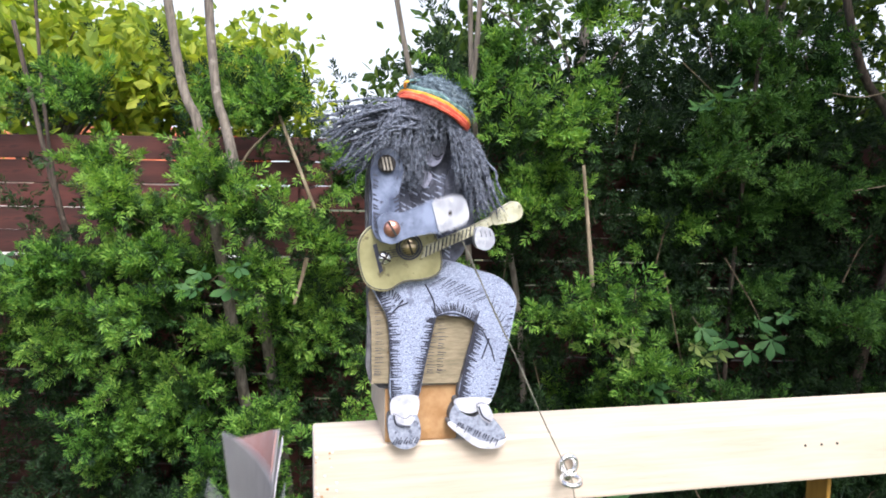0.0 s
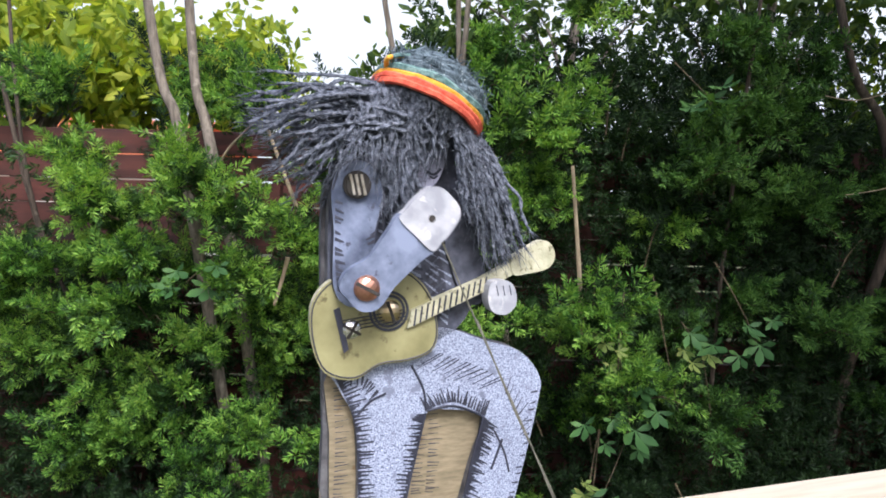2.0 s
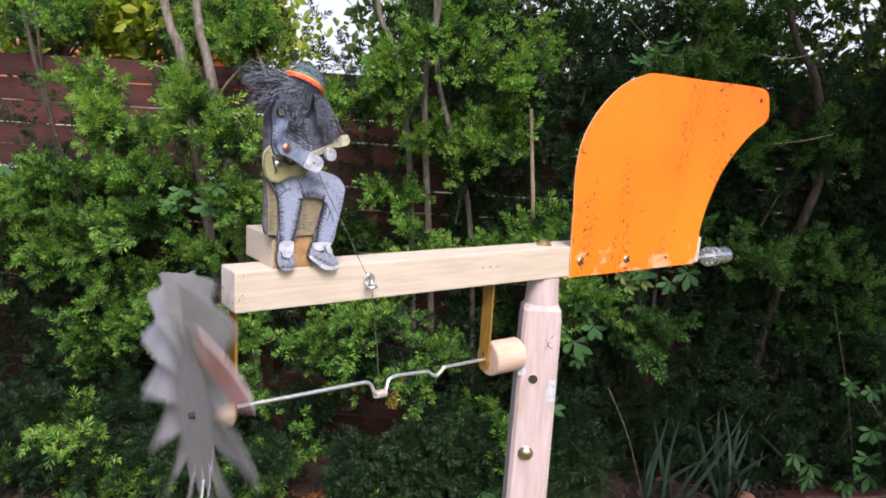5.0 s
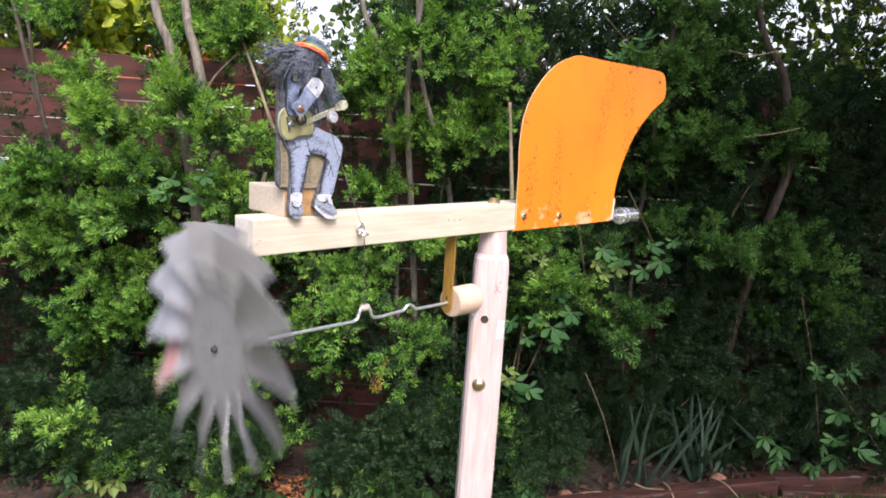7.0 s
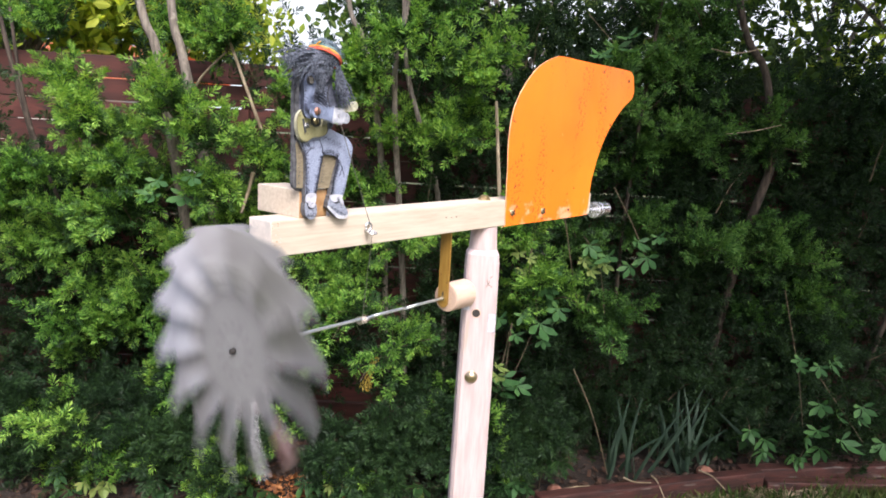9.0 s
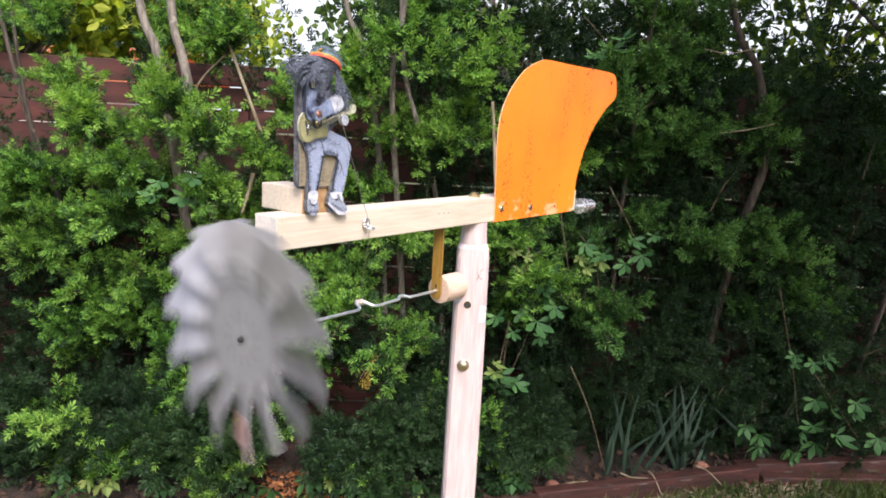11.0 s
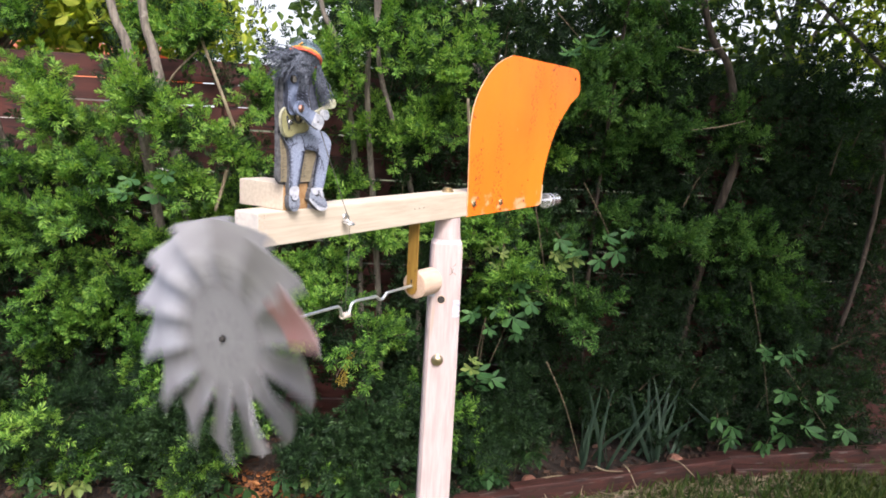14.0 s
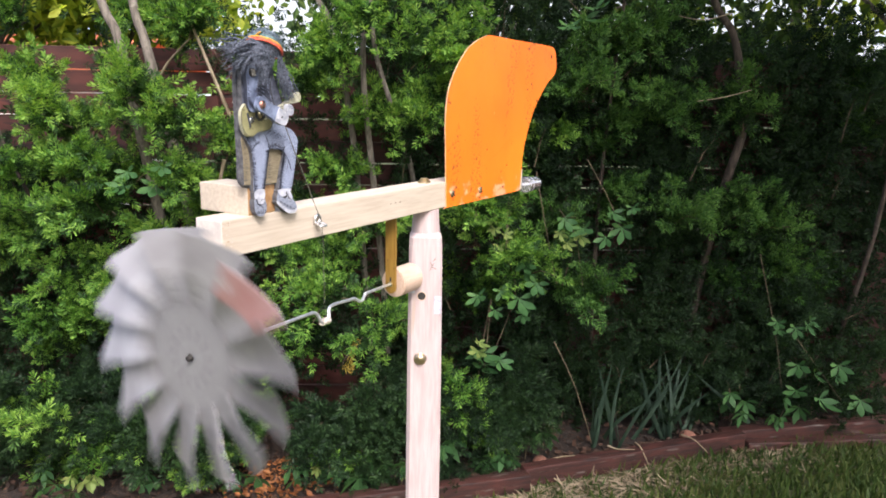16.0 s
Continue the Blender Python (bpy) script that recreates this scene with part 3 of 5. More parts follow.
# torso and shoulders
flat([(-20.6, 57), (-20.3, 72), (-20.2, 88), (-18.8, 97), (-14, 99.5), (-6, 104), (4, 104), (7, 97), (10, 84), (12.5, 72), (8, 62), (-6, 57)], 2, FRONT, -0.0126)
# bent arm that holds the neck of the guitar
flat([(6, 92), (10.5, 85), (14.5, 72), (12.5, 67.5), (8.5, 70), (4, 84)], 2, -0.0176, -0.0166)
# upper arm
flat([(-20.4, 92), (-18.4, 97), (-14.6, 98.4), (-11.2, 96), (-9.6, 91), (-11.2, 83), (-10.2, 73), (-13, 69), (-17.2, 68.8), (-19.8, 73), (-19.8, 84)], 6, -0.0212, -0.0180, 4, 3)
UPPER_ARM = [(-20.2, 92), (-18.3, 96.8), (-14.6, 98.2), (-11.4, 96), (-9.8, 91), (-11.3, 83), (-10.4, 73)]
ink_line(body, UPPER_ARM, 3, 0.00022, -0.0212)
strokes(body, [(-11.2, 84), (-10.6, 78), (-11, 72)], -1, 12, 2.2, 3, 0.4, -0.0212, 0.0004)
strokes(body, [(-19.6, 90), (-19.6, 80), (-19, 72)], 1, 14, 1.8, 3, 0.4, -0.0212, 0.0004)
strokes(body, [(-19, 74), (-15, 71), (-11, 74)], 1, 26, 2.6, 3, 0.2, -0.0212, 0.0004)
# socks and shoes
flat([(-12.6, 17), (-12.4, 10), (-8.5, 9), (-4.4, 10.5), (-4.2, 17.4)], 4, FRONT - 0.0002, -0.0128)
flat([(-13.6, 11.5), (-13.5, 4), (-11, 0.6), (-7.5, -0.4), (-4, 1.4), (-3, 6), (-4.6, 11), (-8.5, 8.8)], 5, FRONT - 0.0006, -0.0128)
flat([(-12.2, 12), (-11, 9), (-7, 7.8), (-5, 10), (-6.5, 11), (-8.5, 10)], 4, FRONT - 0.0010, -0.0130, 3)
flat([(9.4, 16), (8.8, 13), (13.5, 10.5), (19, 12.6), (20.8, 15.4)], 4, FRONT - 0.0002, -0.0128)
flat([(8.4, 14), (6.6, 9), (11, 5), (17, 0.2), (23, -0.3), (26.2, 2.3), (24, 6), (20.6, 10), (19.6, 13.6), (15.5, 9.4), (11, 11)], 5, FRONT - 0.0006, -0.0128)
flat([(6.8, 8.4), (6.2, 7), (11, 2.8), (17, -1.4), (24, -1.6), (26.6, 1.4), (23, 0.6), (17, 1.4), (11.4, 5.4)], 4, FRONT - 0.0009, -0.0130, 3)
flat([(16, 13.6), (17.5, 9), (20.5, 7), (21.6, 9.5), (19.5, 13.5)], 4, FRONT - 0.0010, -0.0130, 3)
for k in range(5):
    strokes(body, [(9.5 + 3 * k, 8.2 - 1.5 * k), (11.6 + 3 * k, 7.2 - 1.5 * k)], -1, 3, 2.4, 3, depth=FRONT - 0.0010)
    strokes(body, [(-12.6 + 1.8 * k, 1.8), (-11.4 + 1.8 * k, 1.2)], 1, 2, 2.4, 3, depth=FRONT - 0.0007)
ink_line(body, [(16.5, 13), (18, 9.5), (20.8, 7.6)], 3, 0.0003, FRONT - 0.0011)
ink_line(body, [(-12, 11.6), (-11, 8.2), (-6.6, 7.4)], 3, 0.0003, FRONT - 0.0011)
# ink outlines and hatching of the trousers
L_OUT = [(-18.6, 53), (-14.4, 43), (-13.4, 30), (-13.0, 17)]
L_IN = [(1.5, 43.5), (-1.4, 30), (-3.9, 17.4)]
R_OUT = [(28.5, 47), (25.0, 28), (21.2, 15.6)]
R_IN = [(15.2, 41.4), (12.4, 30), (9.8, 16)]
strokes(body, L_OUT, 1, 44, 3.6, 3, 0.1)
strokes(body, L_OUT, 1, 44, 1.2, 3, 0.1, width=0.0005)
strokes(body, L_IN, -1, 34, 3.0, 3, 0.1)
strokes(body, L_IN, -1, 34, 1.3, 3, 0.1, width=0.0005)
strokes(body, R_OUT, -1, 16, 1.6, 3, 0.3)
strokes(body, R_IN, 1, 36, 3.6, 3, 0.3)
strokes(body, R_IN, 1, 40, 1.6, 3, 0.3, width=0.0006)
strokes(body, [(1.6, 44.2), (8, 45.5), (15.4, 41.8)], 1, 26, 3.2, 3, -0.2)
strokes(body, [(4, 57), (12, 54), (20, 50)], -1, 13, 4.6, 3, -0.9, width=0.0002)
strokes(body, [(20, 47), (23.5, 42), (24.5, 36)], 1, 8, 3.8, 3, -0.6, width=0.0002)
strokes(body, [(-19, 55), (-12, 52.5), (-9, 49)], -1, 12, 2.6, 3, 0.2)
for path in (L_IN, R_IN, [(1.6, 44), (0.8, 49), (-2, 54.5)], [(1.8, 44), (8, 44.6), (15, 41.6), (16.4, 39)], [(18, 38), (20.5, 33), (22, 28)],
             [(20, 36), (17.5, 29)], [(-13.8, 44), (-11, 47), (-7.5, 48.6)]):
    ink_line(body, path, 3, 0.0003)
strokes(body, [(-9, 88), (-6, 78), (-2, 66)], 1, 22, 4.5, 3, 0.5, FRONT, 0.0006)
strokes(body, [(1, 88), (4, 78), (6, 68)], -1, 22, 4.0, 3, 0.5, FRONT, 0.0006)
for x0 in (-9, -5, -1, 3, 6):
    strokes(body, [(x0, 63), (x0 + 0.6, 75), (x0 - 0.4, 90)], 1, 14, 3.2, 0, 0.6, FRONT, 0.0004)
# face turned to the side, mostly hidden by the hair
flat([(-3.4, 103), (1, 105), (4.0, 102), (3.4, 97.4), (1.8, 94), (-0.6, 92.6), (-3, 94.2), (-2.4, 98)], 17, -0.0194, -0.0150, 4)
flat([(-4.2, 91.6), (-1.4, 91), (-0.4, 89), (-2.6, 85.6), (-4.4, 88)], 17, -0.0176, -0.0150, 4)
ink_line(body, [(-0.4, 96.2), (1.2, 95.6), (2.6, 96.8)], 3, 0.0003, -0.0195)
ink_line(body, [(0.2, 95.2), (1.2, 94.8), (2.0, 95.4)], 3, 0.0002, -0.0195)
ink_line(body, [(-2.6, 97.4), (-1.4, 98.2), (-0.6, 97.8)], 3, 0.0003, -0.0195)
# hand on the neck of the guitar
flat([(13.4, 73.2), (12.8, 69.4), (14, 66.8), (17, 66.2), (19.2, 68.2), (19, 71.4), (17.2, 73.4)], 18, -0.0232, -0.0192, 4, 18)
for k in range(3):
    ink_line(body, [(14.5 + 1.5 * k, 72.5), (15 + 1.5 * k, 70.4)], 3, 0.0001, -0.0233)
# screws at the shoulder and the elbow
add_mesh(body, rod((PX - 0.0154, -0.0210, PZ + 0.0931), (PX - 0.0154, -0.0226, PZ + 0.0931), 0.0028, seg=18, bevel=0.0004), 8)
for off in (-0.0011, 0.0, 0.0011):
    s = block(-0.0021, 0.0021, -0.0229, -0.0220, -0.0003, 0.0003, 0.0001, 1)
    a = 78
    bmesh.ops.transform(s, verts=s.verts, matrix=Matrix.Translation((PX - 0.0154 + off, 0, PZ + 0.0931)) @ Matrix.Rotation(radians(a), 4, "Y"))
    add_mesh(body, s, 16)


# hair: strands of yarn from under the hat
def strand(bm, a, b, sag, r, slot, wob=0.0012):
    a, b = Vector(a), Vector(b)
    pts = []
    for k in range(9):
        s = k / 8
        p = a.lerp(b, s) + Vector((0, 0, -sag * math.sin(math.pi * s)))
        pts.append(p + Vector((random.gauss(0, wob), random.gauss(0, wob * 0.6), random.gauss(0, wob))) * min(1, 2 * s))
    line = smooth_line(pts, 3)
    out = []
    for ph in (0.0, math.pi):
        out.append([p + Vector((math.cos(i * 1.15 + ph), math.sin(i * 1.15 + ph), math.sin(i * 1.15 + ph))) * r * 0.42 for i, p in enumerate(line)])
    for o in out:
        add_mesh(bm, tube(o, r * random.uniform(0.6, 0.75), 6, 0.7), slot)
    for k in range(5):
        d = (b - a).normalized() * 0.0035 + Vector((random.gauss(0, 1), random.gauss(0, 1), random.gauss(0, 1))) * 0.0011
        add_mesh(bm, tube([line[-1], line[-1] + d], r * 0.2, 4, 0.3), slot)
    for k in range(15):
        q = line[random.randrange(len(line))]
        d = Vector((random.gauss(0, 1), random.gauss(0, 1), random.gauss(0, 1))).normalized() * 0.0020
        add_mesh(bm, tube([q, q + d * 0.5, q + d], 0.00007, 3), slot)


def hat_edge(s):
    """A point on the lower rim of the hat, from its left side (0) to its right (1)."""
    return Vector((PX + (-11.6 + 22.4 * s) / 1000, -0.0185 - 0.0085 * math.sin(math.pi * s), PZ + (114.4 - 10.2 * s) / 1000))


# the long lock that hangs past the cheek, the short fringe over the brow, and the thin hair behind the arm
for k in range(56):
    s = 0.66 + 0.34 * k / 55
    a = hat_edge(s)
    u = (s - 0.66) / 0.34
    tip = Vector((PX + (10.5 + 8.5 * u + random.uniform(-2, 2)) / 1000, -0.0195 - random.uniform(0, 0.005), PZ + random.uniform(79, 86) / 1000))
    strand(body, a, tip, -0.002, 0.00050, 10, 0.0005)
for k in range(30):
    s = 0.60 + 0.34 * random.random()
    a = hat_edge(s)
    tip = Vector((PX + (5.5 + 14 * (s - 0.6) + random.uniform(-1, 2)) / 1000, -0.0225 - random.uniform(0, 0.004), PZ + random.uniform(87, 98) / 1000))
    strand(body, a, tip, -0.001, 0.00048, 10, 0.0005)
for k in range(20):
    s = 0.34 + 0.28 * k / 19
    a = hat_edge(s)
    tip = Vector((PX + (-6.5 + 34 * (s - 0.34) + random.uniform(-1, 1)) / 1000, -0.0215 - random.uniform(0, 0.003), PZ + random.uniform(99, 103.5) / 1000))
    strand(body, a, tip, -0.001, 0.00048, 10, 0.0005)
for k in range(44):
    s = 0.02 + 0.34 * k / 43
    a = hat_edge(s)
    tip = Vector((PX + (-10 + 16 * s + random.uniform(-1.5, 1.5)) / 1000, -0.0205 - random.uniform(0, 0.003), PZ + random.uniform(88, 98) / 1000))
    strand(body, a, tip, -0.0015, 0.0005, 10, 0.0006)
for k in range(16):
    a = Vector((PX + (-11 + 20 * k / 15) / 1000, -0.0125, PZ + (110 - 5 * k / 15) / 1000))
    tip = Vector((PX + (-7 + 23 * k / 15) / 1000, -0.0115, PZ + random.uniform(82, 90) / 1000))
    strand(body, a, tip, -0.001, 0.0011, 10)
# strands over the shoulder
for k in range(20):
    a = hat_edge(0.01 + 0.2 * k / 19)
    tip = Vector((PX + (-19.5 + 10 * k / 19 + random.uniform(-1, 1)) / 1000, -0.0238 - random.uniform(0, 0.002), PZ + random.uniform(98, 101) / 1000))
    strand(body, a, tip, -0.002, 0.0005, 10, 0.0006)


# hat: coils of yarn over a dome, with a striped band, tilted
def ring(bm, rx, ry, z, r, slot, wob=0.0):
    tilt = Matrix.Translation((PX - 0.0004, -0.0175, PZ + 0.1092)) @ Matrix.Rotation(radians(25), 4, "Y") @ Matrix.Rotation(radians(-8), 4, "X")
    n = 30
    pts = []
    for k in range(n):
        a = 2 * math.pi * k / n
        pts.append(tilt @ Vector((rx * math.cos(a) + random.gauss(0, wob), ry * math.sin(a) + random.gauss(0, wob), z + random.gauss(0, wob))))
    add_mesh(bm, tube(pts, r, 6, closed=True), slot)


for z, r, rad, slot in ((-0.0006, 0.0008, 0.0120, 12), (0.0005, 0.0007, 0.0121, 12), (0.0015, 0.0006, 0.0120, 13), (0.0025, 0.0009, 0.0118, 15)):
    ring(body, rad, rad - 0.0012, z, r, slot, 0.00013)
for k in range(13):
    a = k / 13 * radians(86)
    ring(body, 0.0110 * math.cos(a), 0.0099 * math.cos(a), 0.0030 + 0.0070 * math.sin(a), 0.0009, 11, 0.00038)
for x, z in ((-0.0094, 0.0062), (-0.0082, 0.0074)):
    ring_knot = smooth_line([(PX + x, -0.020, PZ + 0.1146 + z * 0.3), (PX + x - 0.0006, -0.0235, PZ + 0.1160 + z * 0.3), (PX + x + 0.0034, -0.022, PZ + 0.1168 + z * 0.3)], 4)
    add_mesh(body, tube(ring_knot, 0.0006, 6, 0.6), 13 if z < 0.007 else 15)
for k in range(420):
    u, a = random.uniform(0, 2 * math.pi), random.uniform(0, 1.4)
    tilt = Matrix.Translation((PX - 0.0004, -0.0175, PZ + 0.1092)) @ Matrix.Rotation(radians(25), 4, "Y")
    q = tilt @ Vector((0.0119 * math.cos(a) * math.cos(u), 0.0107 * math.cos(a) * math.sin(u), 0.0046 + 0.0060 * math.sin(a)))
    d = Vector((random.gauss(0, 1), random.gauss(0, 1), random.gauss(0, 1))).normalized() * 0.0024
    add_mesh(body, tube([q, q + d * 0.5 + Vector((0, 0, 0.0004)), q + d], 0.0001, 3), 11)
puppet = part("guitarist_puppet", body, puppet_mats, whirligig, "flat blue-grey painted guitarist cut-out with yarn hair and knitted hat")

# guitar
gbm = bmesh.new()
GBODY = [(-21.6, 72.4), (-24.0, 68), (-23.6, 60.6), (-21, 54.6), (-15, 52.8), (-9.5, 55.6), (-3.5, 56.2), (1.6, 58), (3, 62.5), (1.2, 70), (-3, 74.8), (-8, 76), (-12, 74.4),
         (-15.5, 72.6), (-18.5, 74)]
g = cutout(outline_of(GBODY), -0.0192, -0.0168)
bmesh.ops.recalc_face_normals(g, faces=g.faces[:])
for f in g.faces:
    f.material_index = 0 if abs(f.normal.y) > 0.5 else 1
me = bpy.data.meshes.new("piece")
g.to_mesh(me)
gbm.from_mesh(me)
guitar = part("toy_guitar", gbm, [GUITAR, GUITAR_RIM], whirligig, "small olive-yellow cut-out guitar")
edge_ink = tube([(x, -0.0193, z) for x, z in outline_of([(x * 0.975 - 0.25, 64.4 + (z - 64.4) * 0.955) for x, z in GBODY])], 0.00016, 5, closed=True)
part("edge_line", edge_ink, INK, guitar)
neck = cutout(mm([(-4, 63.4), (-3.2, 67.2), (12, 73.4), (19.3, 77.2), (20, 74.6), (12.6, 70.6)]), -0.0202, -0.0176)
part("guitar_neck", neck, GUITAR_RIM, guitar)
frets = bmesh.new()
for k in range(13):
    x, z = -2.6 + 1.3 * k, 63.9 + 0.60 * k
    add_mesh(frets, tube([(PX + x / 1000, -0.0203, PZ + z / 1000), (PX + (x + 0.4) / 1000, -0.0203, PZ + (z + 3.6 - 0.05 * k) / 1000)], 0.0002, 4))
part("frets", frets, INK, guitar)
headstock = cutout(outline_of([(19, 77.8), (19.6, 74.4), (23, 74.6), (27.6, 75.6), (29.4, 78), (28.4, 81), (26, 81.8), (22, 79.6)], 4), -0.0206, -0.0178)
part("headstock", headstock, GUITAR_RIM, guitar, "pale headstock")
rosette = bmesh.new()
for r in (0.0040, 0.0032):
    add_mesh(rosette, tube([(PX - 0.0078 + r * math.cos(a), -0.0193, PZ + 0.067 + r * math.sin(a)) for a in np.linspace(0, 2 * math.pi, 29)[:-1]], 0.0003, 5, closed=True))
part("rosette", rosette, INK, guitar)
part("sound_hole_screw", slotted_screw(PX - 0.0076, -0.0192, PZ + 0.0669, 0.0025, 70), [BRASS, DARK_SLOT], guitar, "brass slotted screw")
part("bridge_screw", slotted_screw(PX - 0.0156, -0.0192, PZ + 0.0635, 0.0021, 30, True), [CHROME, DARK_SLOT], guitar, "silver screw")
bridge = cutout(mm([(-19.4, 67.6), (-18.2, 68.2), (-16.2, 59.4), (-17.2, 58.6)]), -0.0196, -0.0190)
part("bridge", bridge, INK, guitar)
gs = bmesh.new()
for k in range(4):
    add_mesh(gs, tube([(PX + (-17.8 + 0.3 * k) / 1000, -0.0197, PZ + (65.4 - 0.7 * k) / 1000), (PX + (-4.6 + 0.2 * k) / 1000, -0.0200, PZ + (67.4 - 0.7 * k) / 1000)], 0.00012, 4))
part("guitar_strings", gs, INK, guitar)

# strumming forearm; it turns about the elbow screw
ELBOW = Vector((PX - 0.0145, -0.0272, PZ + 0.0734))
arm = bmesh.new()


def arm_piece(pts, slot, front, back):
    line = [(p.x, p.z) for p in smooth_line([(x / 1000, 0, z / 1000) for x, z in pts], 4, closed=True)]
    piece = cutout(line, front, back)
    for f in piece.faces:
        f.material_index = slot
    me = bpy.data.meshes.new("piece")
    piece.to_mesh(me)
    piece.free()
    arm.from_mesh(me)
    bpy.data.meshes.remove(me)


arm_piece([(-4, 1.5), (-3.4, 4), (0, 5), (5, 3.8), (11, 4.6), (15.5, 4.6), (15.6, -4.4), (11, -4.4), (4, -4), (-1, -4.6), (-4, -2.4)], 0, -0.0012, 0.0016)
arm_piece([(14, 4.6), (16.5, 4.9), (20, 5.0), (22.8, 4.4), (24.2, 2.6), (24.4, 0), (24, -2.6), (22.4, -4.2), (19, -4.8), (16.5, -4.8), (14, -4.6), (13.8, 0)], 1, -0.0016, 0.0016)
add_mesh(arm, rod((0.0185, -0.0018, 0), (0.0185, 0.0, 0), 0.0007, seg=10), 2)
screw = slotted_screw(0, -0.0013, 0, 0.0026, 75)
me = bpy.data.meshes.new("piece")
for f in screw.faces:
    f.material_index += 3
screw.to_mesh(me)
arm.from_mesh(me)
forearm = part("forearm", arm, [SLEEVE, HAND, DARK_SLOT, COPPER, DARK_SLOT], puppet, "grey-blue forearm with a pale hand and copper screw")

# locks of hair that the wind lifts; they swing from the edge of the hat
LOCKS = []
for j in range(3):
    bm = bmesh.new()
    for k in range(24):
        root = Vector((random.uniform(-0.002, 0.003), random.uniform(-0.006, 0.006), random.uniform(-0.0035, 0.0035)))
        length = random.uniform(0.019, 0.027) - 0.003 * j
        tip = root * 0.4 + Vector((-length, random.uniform(-0.007, 0.006), random.uniform(-0.006, 0.006)))
        strand(bm, root, tip, -0.0018, 0.00045, 0, 0.0005)
    LOCKS.append(part("yarn_lock", bm, YARN, puppet, "grey yarn lock blown sideways", smooth=True))
LOCK_ROOT = [Vector((PX - 0.009, -0.0185, PZ + 0.110)), Vector((PX - 0.0085, -0.0195, PZ + 0.106)), Vector((PX - 0.0095, -0.016, PZ + 0.103))]

# screw eye on the beam, and the thread that runs from the hand through it to the crank
EYE = Vector((-0.1707, -0.0205, -0.0015))
eye = bmesh.new()
add_mesh(eye, rod((EYE.x, -HALF + 0.001, EYE.z), (EYE.x, -HALF - 0.005, EYE.z), 0.0013, seg=10))
add_mesh(eye, tube([(EYE.x + 0.0034 * math.cos(a), EYE.y + 0.0005 + 0.0032 * math.sin(a), EYE.z + 0.0006 * math.sin(a)) for a in np.linspace(0, 2 * math.pi, 21)[:-1]], 0.0009, 7, closed=True))
add_mesh(eye, tube([(EYE.x + 0.001 + 0.0028 * math.cos(a), -HALF - 0.0022, EYE.z + 0.0035 + 0.0030 * math.sin(a)) for a in np.linspace(0, 2 * math.pi, 19)[:-1]], 0.0011, 7, closed=True))
part("screw_eye", eye, CHROME, whirligig, "steel screw eye", smooth=True)
THREAD_LEN = {"upper": 0.090, "lower": 0.0705}
threads = {}
for key, length in THREAD_LEN.items():
    for end in (0, 1):
        pts = [(0.00025 * math.sin(k * 1.3), 0.0002 * math.cos(k), length * k / 12) for k in range(13)]
        threads[key, end] = part("thread", tube(pts, 0.0002, 5), THREAD, whirligig, "thin grey thread")

# ---- the post ----
post = tagged(new("post"), "upright square pine post with a turned neck", "post")
pb = bmesh.new()


def post_ring(z, half, round_share):
    n = 32
    out = []
    for k in range(n):
        a = 2 * math.pi * (k + 0.5) / n
        c, s = math.cos(a), math.sin(a)
        sq = half / max(abs(c), abs(s))
        sq = min(sq, half * 1.33)
        r = sq * (1 - round_share) + half * round_share
        out.append(pb.verts.new((0.002 + r * c, r * s, z)))
    return out


levels = [(0.0, 0.0185, 0.0), (0.9, 0.0178, 0.0), (1.25, 0.0170, 0.0), (1.325, 0.0164, 0.02), (1.380, 0.0160, 0.05), (1.3885, 0.0157, 0.2), (1.3925, 0.0140, 1.0),
          (1.404, 0.0130, 1.0), (1.4145, 0.0126, 1.0)]
rings = [post_ring(*l) for l in levels]
for a, b in zip(rings, rings[1:]):
    for k in range(32):
        pb.faces.new((a[k], a[(k + 1) % 32], b[(k + 1) % 32], b[k]))
pb.faces.new(rings[-1])
shaft = part("shaft", pb, PINE_POST, post)
part("peg_hole", rod((-0.0017, -0.0166, 1.3311), (-0.0017, -0.012, 1.3311), 0.0040, seg=18), DARK_SLOT, post, "drilled hole")
hole_rim = tube([(-0.0017 + 0.0043 * math.cos(a), -0.0163, 1.3311 + 0.0043 * math.sin(a)) for a in np.linspace(0, 2 * math.pi, 25)[:-1]], 0.0006, 5, closed=True)
part("hole_rim", hole_rim, DOWEL, post)
knob = rod((-0.0025, -0.0168, 1.2666), (-0.0025, -0.0188, 1.2666), 0.0064, seg=22, bevel=0.0008)
kd = bmesh.new()
bmesh.ops.create_uvsphere(kd, u_segments=18, v_segments=10, radius=0.0056)
bmesh.ops.transform(kd, verts=kd.verts, matrix=Matrix.Translation((-0.0025, -0.0185, 1.2666)) @ Matrix.Diagonal((1, 0.6, 1, 1)))
add_mesh(knob, kd)
part("bolt_head", knob, BRASS, post, "round brass bolt head", smooth=True)
part("paper_scrap", block(0.0105, 0.0175, -0.0168, -0.0164, 1.313, 1.331), PALE, post, "scrap of white label")
part("paper_scrap", block(-0.0145, -0.0085, -0.0168, -0.0164, 1.334, 1.343), PALE, post, "scrap of white label")
for pts in (((0.006, 1.357), (0.0095, 1.364)), ((0.0065, 1.365), (0.0085, 1.3595)), ((0.0075, 1.3605), (0.012, 1.358)), ((0.009, 1.366), (0.0115, 1.369))):
    part("pencil_mark", tube([(x, -0.0164, z) for x, z in pts], 0.00025, 4), TWIG, post)

